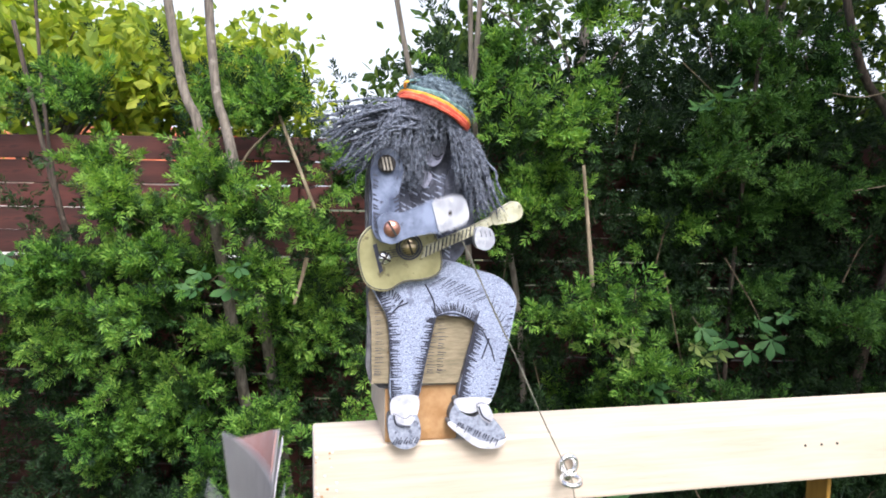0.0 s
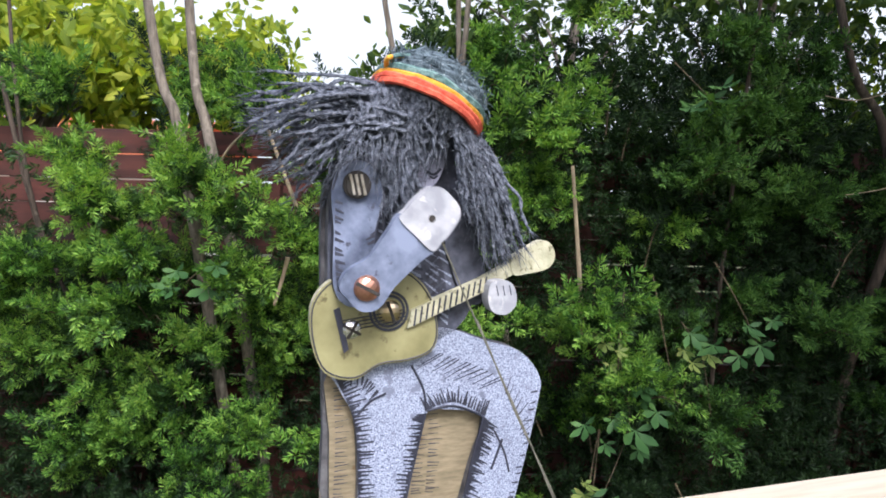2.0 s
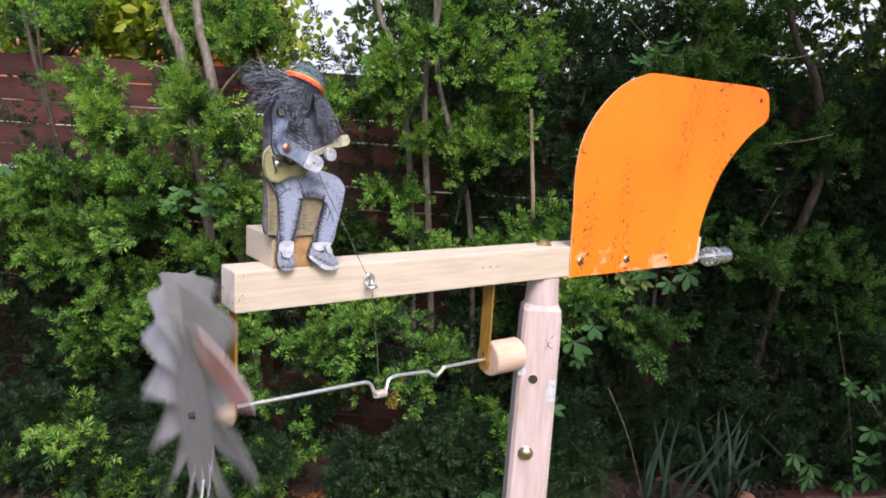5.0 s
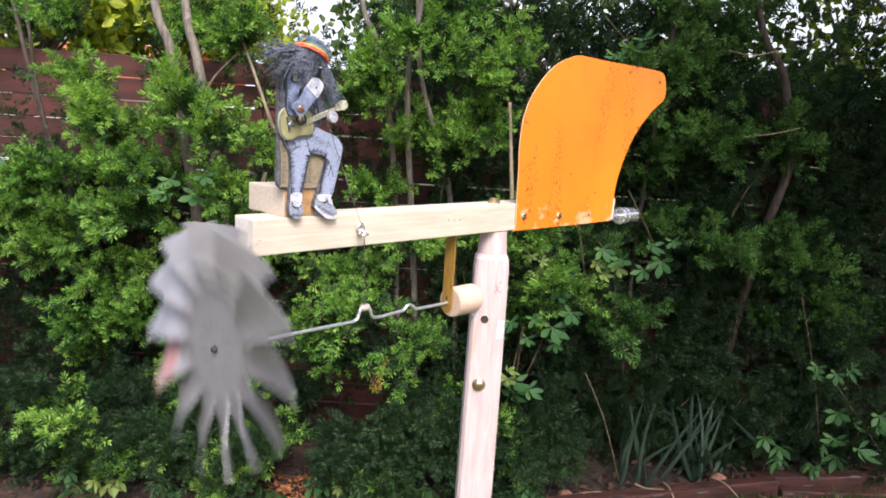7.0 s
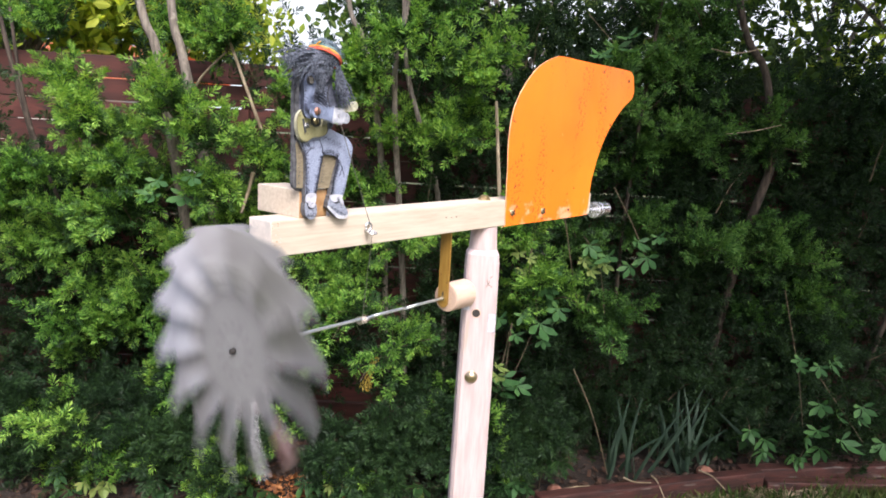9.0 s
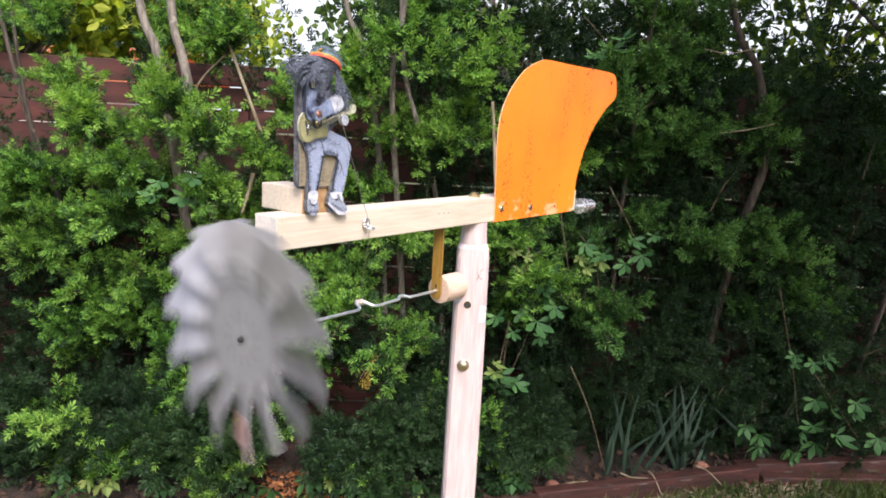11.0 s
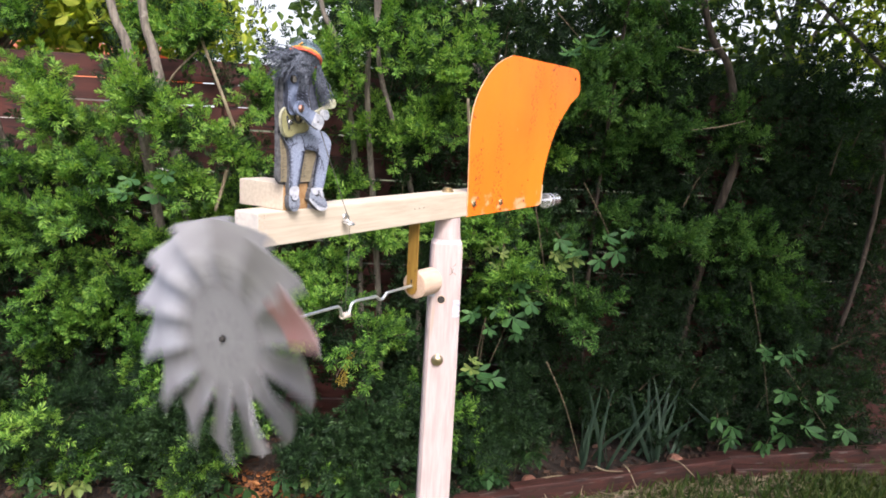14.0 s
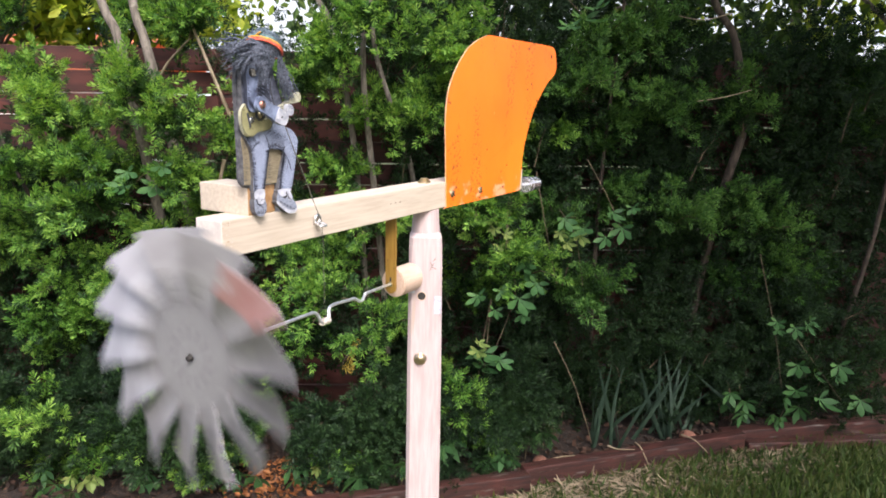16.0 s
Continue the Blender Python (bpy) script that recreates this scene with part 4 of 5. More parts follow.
# ---- ground, edging and fence ----
def fast_mesh(name, verts, quads, material, parent=None, smooth=False):
    """A mesh from arrays of corners and quads."""
    me = bpy.data.meshes.new(name)
    verts, quads = np.asarray(verts, np.float32), np.asarray(quads, np.int32)
    me.vertices.add(len(verts))
    me.vertices.foreach_set("co", verts.ravel())
    k = quads.shape[1]
    me.loops.add(quads.size)
    me.loops.foreach_set("vertex_index", quads.ravel())
    me.polygons.add(len(quads))
    me.polygons.foreach_set("loop_start", np.arange(0, quads.size, k, dtype=np.int32))
    me.update(calc_edges=True)
    me.materials.append(material)
    ob = new(name, me)
    ob.parent = parent
    return ob


rng = np.random.default_rng(7)


def bumpy_sheet(x0, x1, y0, y1, nx, ny, z, amp):
    xs, ys = np.meshgrid(np.linspace(x0, x1, nx), np.linspace(y0, y1, ny))
    zs = z + amp * (np.sin(xs * 5.1 + ys * 2.3) + np.sin(xs * 2.2 - ys * 7.7) + 0.6 * np.sin(xs * 17 + ys * 13)) / 2.6
    v = np.stack([xs, ys, zs], -1).reshape(-1, 3)
    i = (np.arange(ny - 1)[:, None] * nx + np.arange(nx - 1)[None, :]).ravel()
    return v, np.stack([i, i + 1, i + nx + 1, i + nx], -1)


bm = bmesh.new()
bmesh.ops.create_grid(bm, x_segments=40, y_segments=40, size=60)
ground = part("ground", bm, LAWN)
tagged(ground, "mown lawn with dry patches", "lawn", kind="structure")


def edging_y(x):
    """The line of the timber edging."""
    return np.where(x < 0.48, 1.79 + 0.20 * (x - 0.48), np.where(x < 1.45, 1.825 + 0.27 * (x - 0.48), 2.115 + 0.13 * (x - 1.45)))


v, q = bumpy_sheet(-4.5, 4.5, 0.75, 2.75, 120, 30, 0.035, 0.012)
v[:, 1] = np.maximum(v[:, 1], edging_y(v[:, 0]) + 0.01)
bed = fast_mesh("planting_bed", v, q, SOIL)
tagged(bed, "brown bark mulch in the planting bed", "mulch", kind="structure")

# timber edging: three lengths laid end to end
TIMBERS = [((-2.4, 1.214), (0.49, 1.792), 0.0), ((0.47, 1.822), (1.52, 2.106), 0.006), ((1.44, 2.14), (3.2, 2.37), -0.004), ((1.535, 2.09), (2.3, 2.13), -0.035)]
for (xa, ya), (xb, yb), dz in TIMBERS:
    length = math.hypot(xb - xa, yb - ya)
    bm = block(0, length, -0.026, 0.026, -0.03, 0.072 + dz, 0.006, 2)
    bmesh.ops.subdivide_edges(bm, edges=[e for e in bm.edges if e.calc_length() > 0.4], cuts=9)
    for w in bm.verts:
        w.co.y += 0.004 * noise.noise(Vector((w.co.x * 3, dz * 50, 0)))
        w.co.z += 0.005 * noise.noise(Vector((w.co.x * 4, 3 + dz * 50, w.co.y * 9)))
    ob = part("edging_timber", bm, TIMBER)
    ob.matrix_world = Matrix.Translation((xa, ya, 0)) @ Matrix.Rotation(math.atan2(yb - ya, xb - xa), 4, "Z")
    tagged(ob, "weathered red-brown timber edging the planting bed", "edging", "garden edging")

# fence of dark red boards, laid flat one above another with thin gaps
fence = tagged(new("fence"), "dark red stained board fence behind the shrubs", "fence", kind="structure")
FENCE_Y, PITCH = 2.55, 0.100


def plank_mesh():
    bm = block(-1.195, 1.195, -0.010, 0.010, -0.0475, 0.0475, 0.002, 1)
    me = bpy.data.meshes.new("fence_board")
    bm.to_mesh(me)
    bm.free()
    me.materials.append(FENCE)
    return me


plank = plank_mesh()
for row in range(17):
    for k in range(-3, 4):
        ob = new("fence_board", plank)
        ob.parent = fence
        ob.location = (k * 2.4 + 0.35, FENCE_Y + random.uniform(-0.004, 0.004), 0.02 + PITCH * (row + 0.5) + random.uniform(-0.004, 0.004))
        ob.rotation_euler = (random.uniform(-0.02, 0.02), random.uniform(-0.0025, 0.0025), 0)
for k in range(-3, 5):
    x = k * 2.4 - 0.85
    part("fence_post", block(x - 0.045, x + 0.045, FENCE_Y + 0.014, FENCE_Y + 0.10, 0, 1.72, 0.005, 1), FENCE, fence)

# a neighbour's house behind the fence: pale wall and an orange roof, seen through gaps
house = tagged(new("house"), "pale rendered house with a terracotta roof behind the fence", "house")
part("wall", block(-9, -3.8, 8.2, 12, 0, 1.72, 0.02, 1), WALL_PALE, house)
roof = bmesh.new()
rv = [roof.verts.new(p) for p in ((-9.3, 7.8, 1.75), (-3.45, 7.8, 1.75), (-3.45, 10.1, 2.36), (-9.3, 10.1, 2.36), (-9.3, 12.4, 1.75), (-3.45, 12.4, 1.75))]
roof.faces.new((rv[0], rv[1], rv[2], rv[3]))
roof.faces.new((rv[3], rv[2], rv[5], rv[4]))
bmesh.ops.solidify(roof, geom=roof.faces[:], thickness=0.08)
part("roof", roof, ROOF, house)

# bright haze low in the sky, far behind everything
haze, hn, hp = nodes_of("bright_haze")
he = hn.nodes.new("ShaderNodeEmission")
he.inputs[0].default_value, he.inputs[1].default_value = (0.95, 0.98, 1.0, 1), 0.75
hn.links.new(he.outputs[0], hn.nodes["Material Output"].inputs[0])
bm = bmesh.new()
arc = [(70 * math.sin(a), 70 * math.cos(a)) for a in np.linspace(-1.2, 1.2, 25)]
lo = [bm.verts.new((x, y, -2)) for x, y in arc]
hi = [bm.verts.new((x, y, 24)) for x, y in arc]
for k in range(24):
    bm.faces.new((lo[k], lo[k + 1], hi[k + 1], hi[k]))
tagged(part("backdrop", bm, haze), "bright white haze of the sky behind the trees", "sky", kind="structure")

# ---- shrubs and trees ----
def needle_sprig(n=16):
    """A yew shoot along +z, one unit long: narrow leaves in a spiral, fanning wide below and closing round the tip."""
    vs, qs = [], []
    for k in range(n):
        s = k / (n - 1)
        turn, open_by = k * 2.4, 1.25 - 0.95 * s
        d = np.array([math.cos(turn) * math.sin(open_by), 0.75 * math.sin(turn) * math.sin(open_by), math.cos(open_by)])
        p = np.array([0, 0, 0.1 + 0.62 * s])
        length = 0.50 - 0.14 * abs(2 * s - 0.8)
        side = np.cross(d, [math.sin(turn), -math.cos(turn), 0.6])
        w = side / np.linalg.norm(side) * 0.047
        i = len(vs)
        vs += [p, p + d * length * 0.55 + w, p + d * length, p + d * length * 0.55 - w]
        qs.append((i, i + 1, i + 2, i + 3))
    return np.array(vs), np.array(qs)


def broad_leaf():
    """A small pointed leaf along +z, folded along its rib."""
    vs, qs = [], []
    for side in (-1, 1):
        i = len(vs)
        vs += [np.array(p) for p in ((0, 0, 0), (side * 0.30, 0.07, 0.40), (side * 0.16, 0.06, 0.8), (0, 0.02, 1.0))]
        qs.append((i, i + 1, i + 2, i + 3))
    return np.array(vs), np.array(qs)


def frames_along(d, roll):
    """Turns that carry +z to each direction d."""
    d = d / np.linalg.norm(d, axis=1, keepdims=True)
    ref = np.where(np.abs(d[:, 2:3]) > 0.95, [[1.0, 0, 0]], [[0, 0, 1.0]])
    x = np.cross(ref, d)
    x /= np.linalg.norm(x, axis=1, keepdims=True)
    y = np.cross(d, x)
    c, s = np.cos(roll)[:, None], np.sin(roll)[:, None]
    return np.stack([x * c + y * s, y * c - x * s, d], axis=2)


def scatter(template, pos, direction, size, roll):
    tv, tq = template
    r = frames_along(direction, roll)
    v = np.einsum("nij,kj->nki", r, tv) * size[:, None, None] + pos[:, None, :]
    q = tq[None] + (np.arange(len(pos)) * len(tv))[:, None, None]
    return v.reshape(-1, 3), q.reshape(-1, tq.shape[1])


SPRIG, LEAF = needle_sprig(), broad_leaf()


def bough_points(base, tip, n):
    """Points and directions along a bough that rises or droops to its tip."""
    s = np.linspace(0.15, 1, n)[:, None]
    mid = (base + tip) / 2 + np.array([0, 0, 0.05])
    p = (1 - s) ** 2 * base + 2 * s * (1 - s) * mid + s ** 2 * tip
    d = 2 * (1 - s) * (mid - base) + 2 * s * (tip - mid)
    return p, d / np.linalg.norm(d, axis=1, keepdims=True)


def density(x, z):
    """How thickly the hedge is grown at a place: thin where the fence shows."""
    k = 1.0
    if -2.3 < x < -1.0 and 1.25 < z < 1.70:
        k = 0.22
    if -1.0 < x < -0.62 and 1.3 < z < 1.72:
        k = 0.45
    if -0.62 < x < -0.05 and 1.12 < z < 1.52:
        k = 0.45
    if z < 0.30 and x > 0.25:
        k = 0.4
    if z < 0.2 and -0.7 < x < -0.2:
        k = 0.25
    if z > 1.68 and x < -0.40:
        k = 0.38
    if x < -1.3 and z > 1.65:
        k = 0.15
    if z > 1.96 and -0.80 < x < -0.45:
        k = 0.06
    if z > 1.80 and x >= -0.40:
        k = 0.95 if x < 0.9 else 0.36
    if z > 2.02:
        k *= 0.3
    if -0.75 < x < -0.05 and 0.35 < z < 0.8:
        k *= 0.65
    if 0.75 < x < 1.5 and z < 0.75:
        k *= 0.25
    if 0.75 < x < 1.35 and 0.75 < z < 1.3:
        k *= 0.55
    return k


def clumpy(x, z):
    """Tufts about a hand's length across, with dark hollows between them."""
    n = math.sin(11 * x + 2.2 * math.sin(4.6 * z) + 0.8) * math.sin(12.5 * z + 2.0 * math.sin(5.3 * x + 1.0)) + 0.5 * math.sin(5.1 * x - 3.7 * z + 2.0)
    return min(1.0, max(0.03, 0.42 + 0.95 * n))


# the fullest tufts of the hedge
TUFTS = [(-1.38, 1.55), (-1.28, 1.44), (-1.54, 1.24), (-1.64, 1.17), (-1.17, 1.26), (-0.95, 1.52), (-0.83, 1.40), (-0.66, 1.34), (-1.16, 1.10), (-1.42, 1.03),
         (-1.60, 0.90), (-0.83, 1.21), (-1.37, 0.77), (-1.14, 0.77), (-1.51, 0.60), (-1.30, 0.57), (-1.62, 0.34), (-1.28, 0.34), (-1.47, 0.15), (-1.45, 1.79),
         (-0.81, 1.78), (-0.55, 1.55), (-0.30, 1.69), (-0.13, 1.82), (-0.12, 1.42), (0.04, 1.68), (0.08, 1.45), (-0.28, 1.19), (-0.15, 1.02), (-0.32, 0.74),
         (-0.13, 0.60), (-0.26, 0.22), (-0.07, 0.40), (0.32, 1.11), (0.45, 0.88), (0.77, 0.76), (0.35, 0.40), (0.35, 0.01), (0.71, 1.57), (0.80, 1.74),
         (0.97, 1.77), (1.39, 1.50), (1.05, 1.50), (1.58, 0.98), (1.73, 0.80), (1.41, 1.07), (1.15, 1.06)]
SHRUBS = [(-2.0, 2.25), (-1.5, 2.2), (-1.0, 2.16), (-0.28, 2.2), (0.35, 2.22), (0.9, 2.25), (1.45, 2.22), (2.05, 2.2)]
boughs = {k: [] for k in range(len(SHRUBS))}


def shrub_at(x):
    return min(range(len(SHRUBS)), key=lambda i: abs(SHRUBS[i][0] - x))


# tufts of boughs that fan out to the front, and thinner growth behind them
# young=False gives a tuft the leaf colour that has shade put in
def tuft(x, z, deep, wide, count, young=True):
    front = 1.98 + 0.10 * math.sin(x * 4.3 + z * 2.1) + 0.07 * math.sin(z * 6 - x * 2.7) - 0.16 * max(0, 1.0 - z) + (0.06 if x > 0.6 else 0)
    front = max(front, float(edging_y(np.array(x))) + 0.1)
    heart = np.array([x, front + deep, z])
    for j in range(count):
        out = np.array([rng.normal(0, 0.8), -abs(rng.normal(0.7, 0.4)), rng.normal(0.35, 0.55)])
        tip = heart + out / np.linalg.norm(out) * wide * rng.uniform(0.55, 1.3)
        boughs[shrub_at(x)].append((heart + np.array([rng.normal(0, 0.02), 0.06, -0.05]), tip, young))


for x, z in TUFTS:
    tuft(x, z, rng.uniform(0.0, 0.08), rng.uniform(0.085, 0.13) if x < -0.5 and z > 1.1 else rng.uniform(0.12, 0.17), 12, z > 0.45)
made = 0
while made < 150:
    x, z = rng.uniform(-2.2, 2.25), rng.uniform(0.08, 2.3)
    if rng.random() > density(x, z) * clumpy(x, z):
        continue
    made += 1
    tuft(x, z, rng.uniform(0.12, 0.45), rng.uniform(0.07, 0.15), 9, z > 0.55 or rng.random() < 0.5)
for j in range(70):
    x = rng.uniform(-2.0, 0.55)
    if -0.66 < x < -0.40:
        continue
    heart = np.array([x, max(rng.uniform(1.68, 1.94), float(edging_y(np.array(x))) + 0.12), rng.uniform(0.08, 0.42)])
    for i in range(7):
        out = np.array([rng.normal(0, 0.75), -abs(rng.normal(0.6, 0.4)), rng.normal(0.35, 0.5)])
        tip = heart + out / np.linalg.norm(out) * rng.uniform(0.06, 0.14)
        boughs[shrub_at(x)].append((heart + np.array([0, 0.06, -0.05]), tip, j % 4 == 0))
for j in range(80):
    tip = np.array([rng.uniform(0.35, 2.25), rng.uniform(2.12, 2.34), rng.uniform(0.05, 0.5)])
    boughs[shrub_at(tip[0])].append((tip + np.array([rng.normal(0, 0.06), 0.05, -0.12]), tip, False))
made = 0
while made < 230:
    x, z = rng.uniform(-2.2, 2.25), rng.uniform(0.08, 2.3)
    if rng.random() > density(x, z):
        continue
    made += 1
    tip = np.array([x, rng.uniform(2.12, 2.45), z])
    base = tip + np.array([rng.normal(0, 0.08), rng.uniform(0.0, 0.1), -rng.uniform(0.08, 0.22)])
    boughs[shrub_at(x)].append((base, tip, False))

TRUNKS = {0: [[(0.42, 0), (0.36, 1.0), (0.316, 1.40), (0.283, 1.56), (0.2, 2.1)]], 1: [[(0.1, 0), (0.0, 0.8), (-0.15, 1.5), (-0.22, 2.4)]],
          2: [[(0.05, 0), (-0.01, 1.0), (-0.035, 1.45), (-0.075, 1.72), (-0.135, 1.90), (-0.25, 2.6)], [(0.14, 0), (0.08, 1.1), (0.037, 1.57), (0.007, 1.72), (-0.032, 1.91), (-0.1, 2.7)]],
          3: [[(0.20, 0), (0.18, 0.6), (0.134, 1.21), (0.10, 1.525), (0.10, 1.77), (0.14, 1.96), (0.17, 2.6)], [(0.12, 0), (0.06, 1.2), (0.02, 1.565), (-0.034, 1.82), (-0.09, 1.95), (-0.2, 2.5)]],
          4: [[(-0.23, 0), (-0.28, 0.8), (-0.334, 1.217), (-0.43, 1.5), (-0.5, 1.8), (-0.52, 2.5)]],
          5: [[(0.0, 0), (-0.05, 1.2), (0.02, 2.6)]],
          6: [[(-0.09, 0), (-0.08, 0.6), (-0.054, 1.14), (-0.023, 1.425), (-0.062, 1.606), (-0.125, 1.803), (-0.243, 1.99), (-0.4, 2.6)]],
          7: [[(0, 0), (0.04, 1.2), (-0.05, 2.6)]]}
THICK = {0: 0.013, 1: 0.009, 2: 0.023, 3: 0.0145, 4: 0.0135, 5: 0.010, 6: 0.021, 7: 0.012}
for k, (sx, sy) in enumerate(SHRUBS):
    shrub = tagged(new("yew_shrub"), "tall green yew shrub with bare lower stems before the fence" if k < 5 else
                   "dark green yew shrub before the fence, shade put into its shoot colour", "shrub", "yew hedge")
    shrub.location = (sx, sy, 0)
    for j, line in enumerate(TRUNKS[k]):
        pts = smooth_line([(x + 0.006 * math.sin(z * 5 + j), 0.04 * math.sin(z * 2.2 + k) + 0.05 * j + 0.22 * min(1.0, max(0.0, 1.25 - z)) - (0.12 * min(1.0, max(0.0, (z - 1.25) * 4)) if k in (2, 3, 4) else 0), z) for x, z in line], 6)
        part("trunk", tube(pts, THICK[k], 9, 0.62), BARK if k in (2, 3, 4) else SHADED_BARK, shrub, smooth=True)
    pos, dirs, size, age_shade, twigs = [], [], [], [], bmesh.new()
    for base, tip, outer in boughs[k]:
        n = 6
        p, d = bough_points(base, tip, n)
        for side in range(3):
            a = rng.normal(0, 0.7, (n, 3))
            a[:, 2] += 0.35
            pos.append(p + rng.normal(0, 0.013, p.shape))
            dirs.append(d + a)
            size.append(rng.uniform(0.042, 0.074, n))
            # slot 2 colours the low and rear sprigs dark for shade
            age_shade.append(np.where((np.arange(n) >= 3) & (rng.random(n) < 0.8), 1, 0) if outer else np.full(n, 2))
        if rng.random() < 0.4:
            add_mesh(twigs, tube([base, (base + tip) / 2 + np.array([0, 0, 0.025]), tip], 0.0036, 4, 0.35))
    pos, dirs, size, age_shade = np.concatenate(pos), np.concatenate(dirs), np.concatenate(size), np.concatenate(age_shade)
    v, q = scatter(SPRIG, pos, dirs, size, rng.uniform(-0.9, 0.9, len(pos)))
    v -= np.array([sx, sy, 0])
    crown = fast_mesh("crown", v, q, YEW, shrub)
    # shrubs on the right get the shoot colour darkened for shade
    crown.data.materials.append(YEW_YOUNG if k < 5 else YEW_SHOOT_SHADED)
    crown.data.materials.append(YEW_SHADED)
    crown.data.polygons.foreach_set("material_index", np.repeat(age_shade.astype(np.int32), len(SPRIG[1])))
    tagged(crown, kind="stuff")
    # foliage deep inside the shrub, the shade of its hollows put into the colour
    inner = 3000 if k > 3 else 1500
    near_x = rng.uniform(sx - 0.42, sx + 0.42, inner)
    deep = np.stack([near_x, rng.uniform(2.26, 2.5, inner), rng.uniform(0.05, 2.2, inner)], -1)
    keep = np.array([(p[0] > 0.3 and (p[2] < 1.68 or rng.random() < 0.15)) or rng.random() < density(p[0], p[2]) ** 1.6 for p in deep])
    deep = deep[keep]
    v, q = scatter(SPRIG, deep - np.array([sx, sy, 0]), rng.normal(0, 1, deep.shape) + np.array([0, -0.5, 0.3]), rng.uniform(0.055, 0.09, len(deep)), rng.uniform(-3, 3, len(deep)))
    tagged(fast_mesh("inner_foliage", v, q, YEW_SHADED, shrub), kind="stuff")
    bmesh.ops.translate(twigs, verts=twigs.verts, vec=(-sx, -sy, 0))
    tagged(part("branch", twigs, TWIG, shrub), kind="stuff")

# dead sticks that lean in the hedge
STICKS = [([(-0.62, 2.02, 1.30), (-0.70, 2.02, 1.50), (-0.84, 2.04, 1.86)], 0.0075), ([(-0.66, 2.05, 1.36), (-0.73, 2.06, 1.56)], 0.006),
          ([(0.262, 1.93, 1.06), (0.235, 1.93, 1.33), (0.206, 1.93, 1.60)], 0.0085),
          ([(-0.98, 2.1, 1.6), (-1.08, 2.08, 1.65), (-1.2, 2.07, 1.68)], 0.003), ([(0.60, 1.96, 0.56), (0.70, 1.97, 0.36), (0.80, 2.0, 0.08)], 0.003),
          ([(-0.70, 1.99, 1.28), (-0.72, 1.99, 1.2), (-0.745, 1.99, 1.12)], 0.008), ([(-0.98, 2.12, 1.55), (-0.92, 2.1, 1.64), (-0.80, 2.1, 1.76)], 0.005),
          ([(1.38, 2.1, 1.58), (1.25, 2.05, 1.55), (1.12, 2.02, 1.53)], 0.0022), ([(1.22, 2.0, 1.86), (1.1, 1.97, 1.83), (1.0, 1.96, 1.84)], 0.0022)]
for pts, r in STICKS:
    tagged(part("stick", tube(smooth_line(pts, 5), r, 7, 0.7), TWIG if 0.5 < pts[0][0] < 0.7 else DRY_STICK, smooth=True), "dry pale stick caught in the hedge", "stick", "dry sticks")

# trees beyond the fence
def leaf_tree(x, y, height, spread, crown_low, leaves, mat, label, seed, clumps=26, size=(0.05, 0.085), over=0.0):
    r = np.random.default_rng(seed)
    tree = tagged(new("tree"), label, "tree", "trees beyond the fence")
    tree.location = (x, y, 0)
    part("trunk", tube(smooth_line([(0, 0, 0), (0.06, 0.03, height * 0.35), (-0.05, 0, height * 0.7), (0.03, 0, height)], 6), 0.075, 10, 0.3), BARK, tree, smooth=True)
    limbs = bmesh.new()
    centres = []
    for k in range(clumps):
        a, z = r.uniform(0, 2 * math.pi), r.uniform(crown_low, height)
        rad = spread * r.uniform(0.25, 1.0) * (1.0 - 0.5 * max(0, (z - crown_low) / (height - crown_low) - 0.5))
        c = np.array([math.cos(a) * rad, math.sin(a) * rad - over, z])
        centres.append(c)
        add_mesh(limbs, tube(smooth_line([(0, 0, z * 0.72), tuple(c * 0.5 + np.array([0, 0, z * 0.42])), tuple(c)], 3), 0.014, 5, 0.3))
    tagged(part("limb", limbs, BARK, tree), kind="stuff")
    idx = r.integers(0, clumps, leaves)
    pos = np.array(centres)[idx] + r.normal(0, 0.13, (leaves, 3)) * np.array([1.2, 1.2, 0.8])
    d = r.normal(0, 1, (leaves, 3))
    d[:, 2] -= 0.5
    v, q = scatter(LEAF, pos, d, r.uniform(*size, leaves), r.uniform(-3, 3, leaves))
    tagged(fast_mesh("crown", v, q, mat, tree), kind="stuff")


leaf_tree(-2.6, 3.7, 2.45, 0.9, 1.95, 5000, TREE_SUNLIT, "tree beyond the fence, sunlight put into its yellow-green leaf colour", 1, 40, (0.06, 0.10))
leaf_tree(-2.05, 4.6, 2.5, 0.95, 2.0, 5200, TREE_SUNLIT, "tree beyond the fence, sunlight put into its yellow-green leaf colour", 2, 40, (0.06, 0.10))
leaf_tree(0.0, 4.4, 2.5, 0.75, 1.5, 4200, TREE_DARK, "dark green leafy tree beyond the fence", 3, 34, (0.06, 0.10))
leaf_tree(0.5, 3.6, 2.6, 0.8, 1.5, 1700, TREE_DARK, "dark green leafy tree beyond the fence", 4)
# added tree: its unseen crown keeps light off the right side
leaf_tree(2.6, 2.95, 4.9, 2.5, 2.6, 17000, TREE_DARK, "added tall tree, crown out of view, that shades hedge and lawn", 12, 105, (0.10, 0.16), 1.6)
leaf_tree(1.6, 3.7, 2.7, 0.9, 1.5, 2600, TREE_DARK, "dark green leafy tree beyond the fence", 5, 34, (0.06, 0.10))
leaf_tree(2.7, 4.1, 2.8, 0.9, 1.5, 2000, TREE_SUNLIT, "tree beyond the fence, sunlight put into its yellow-green leaf colour", 6)
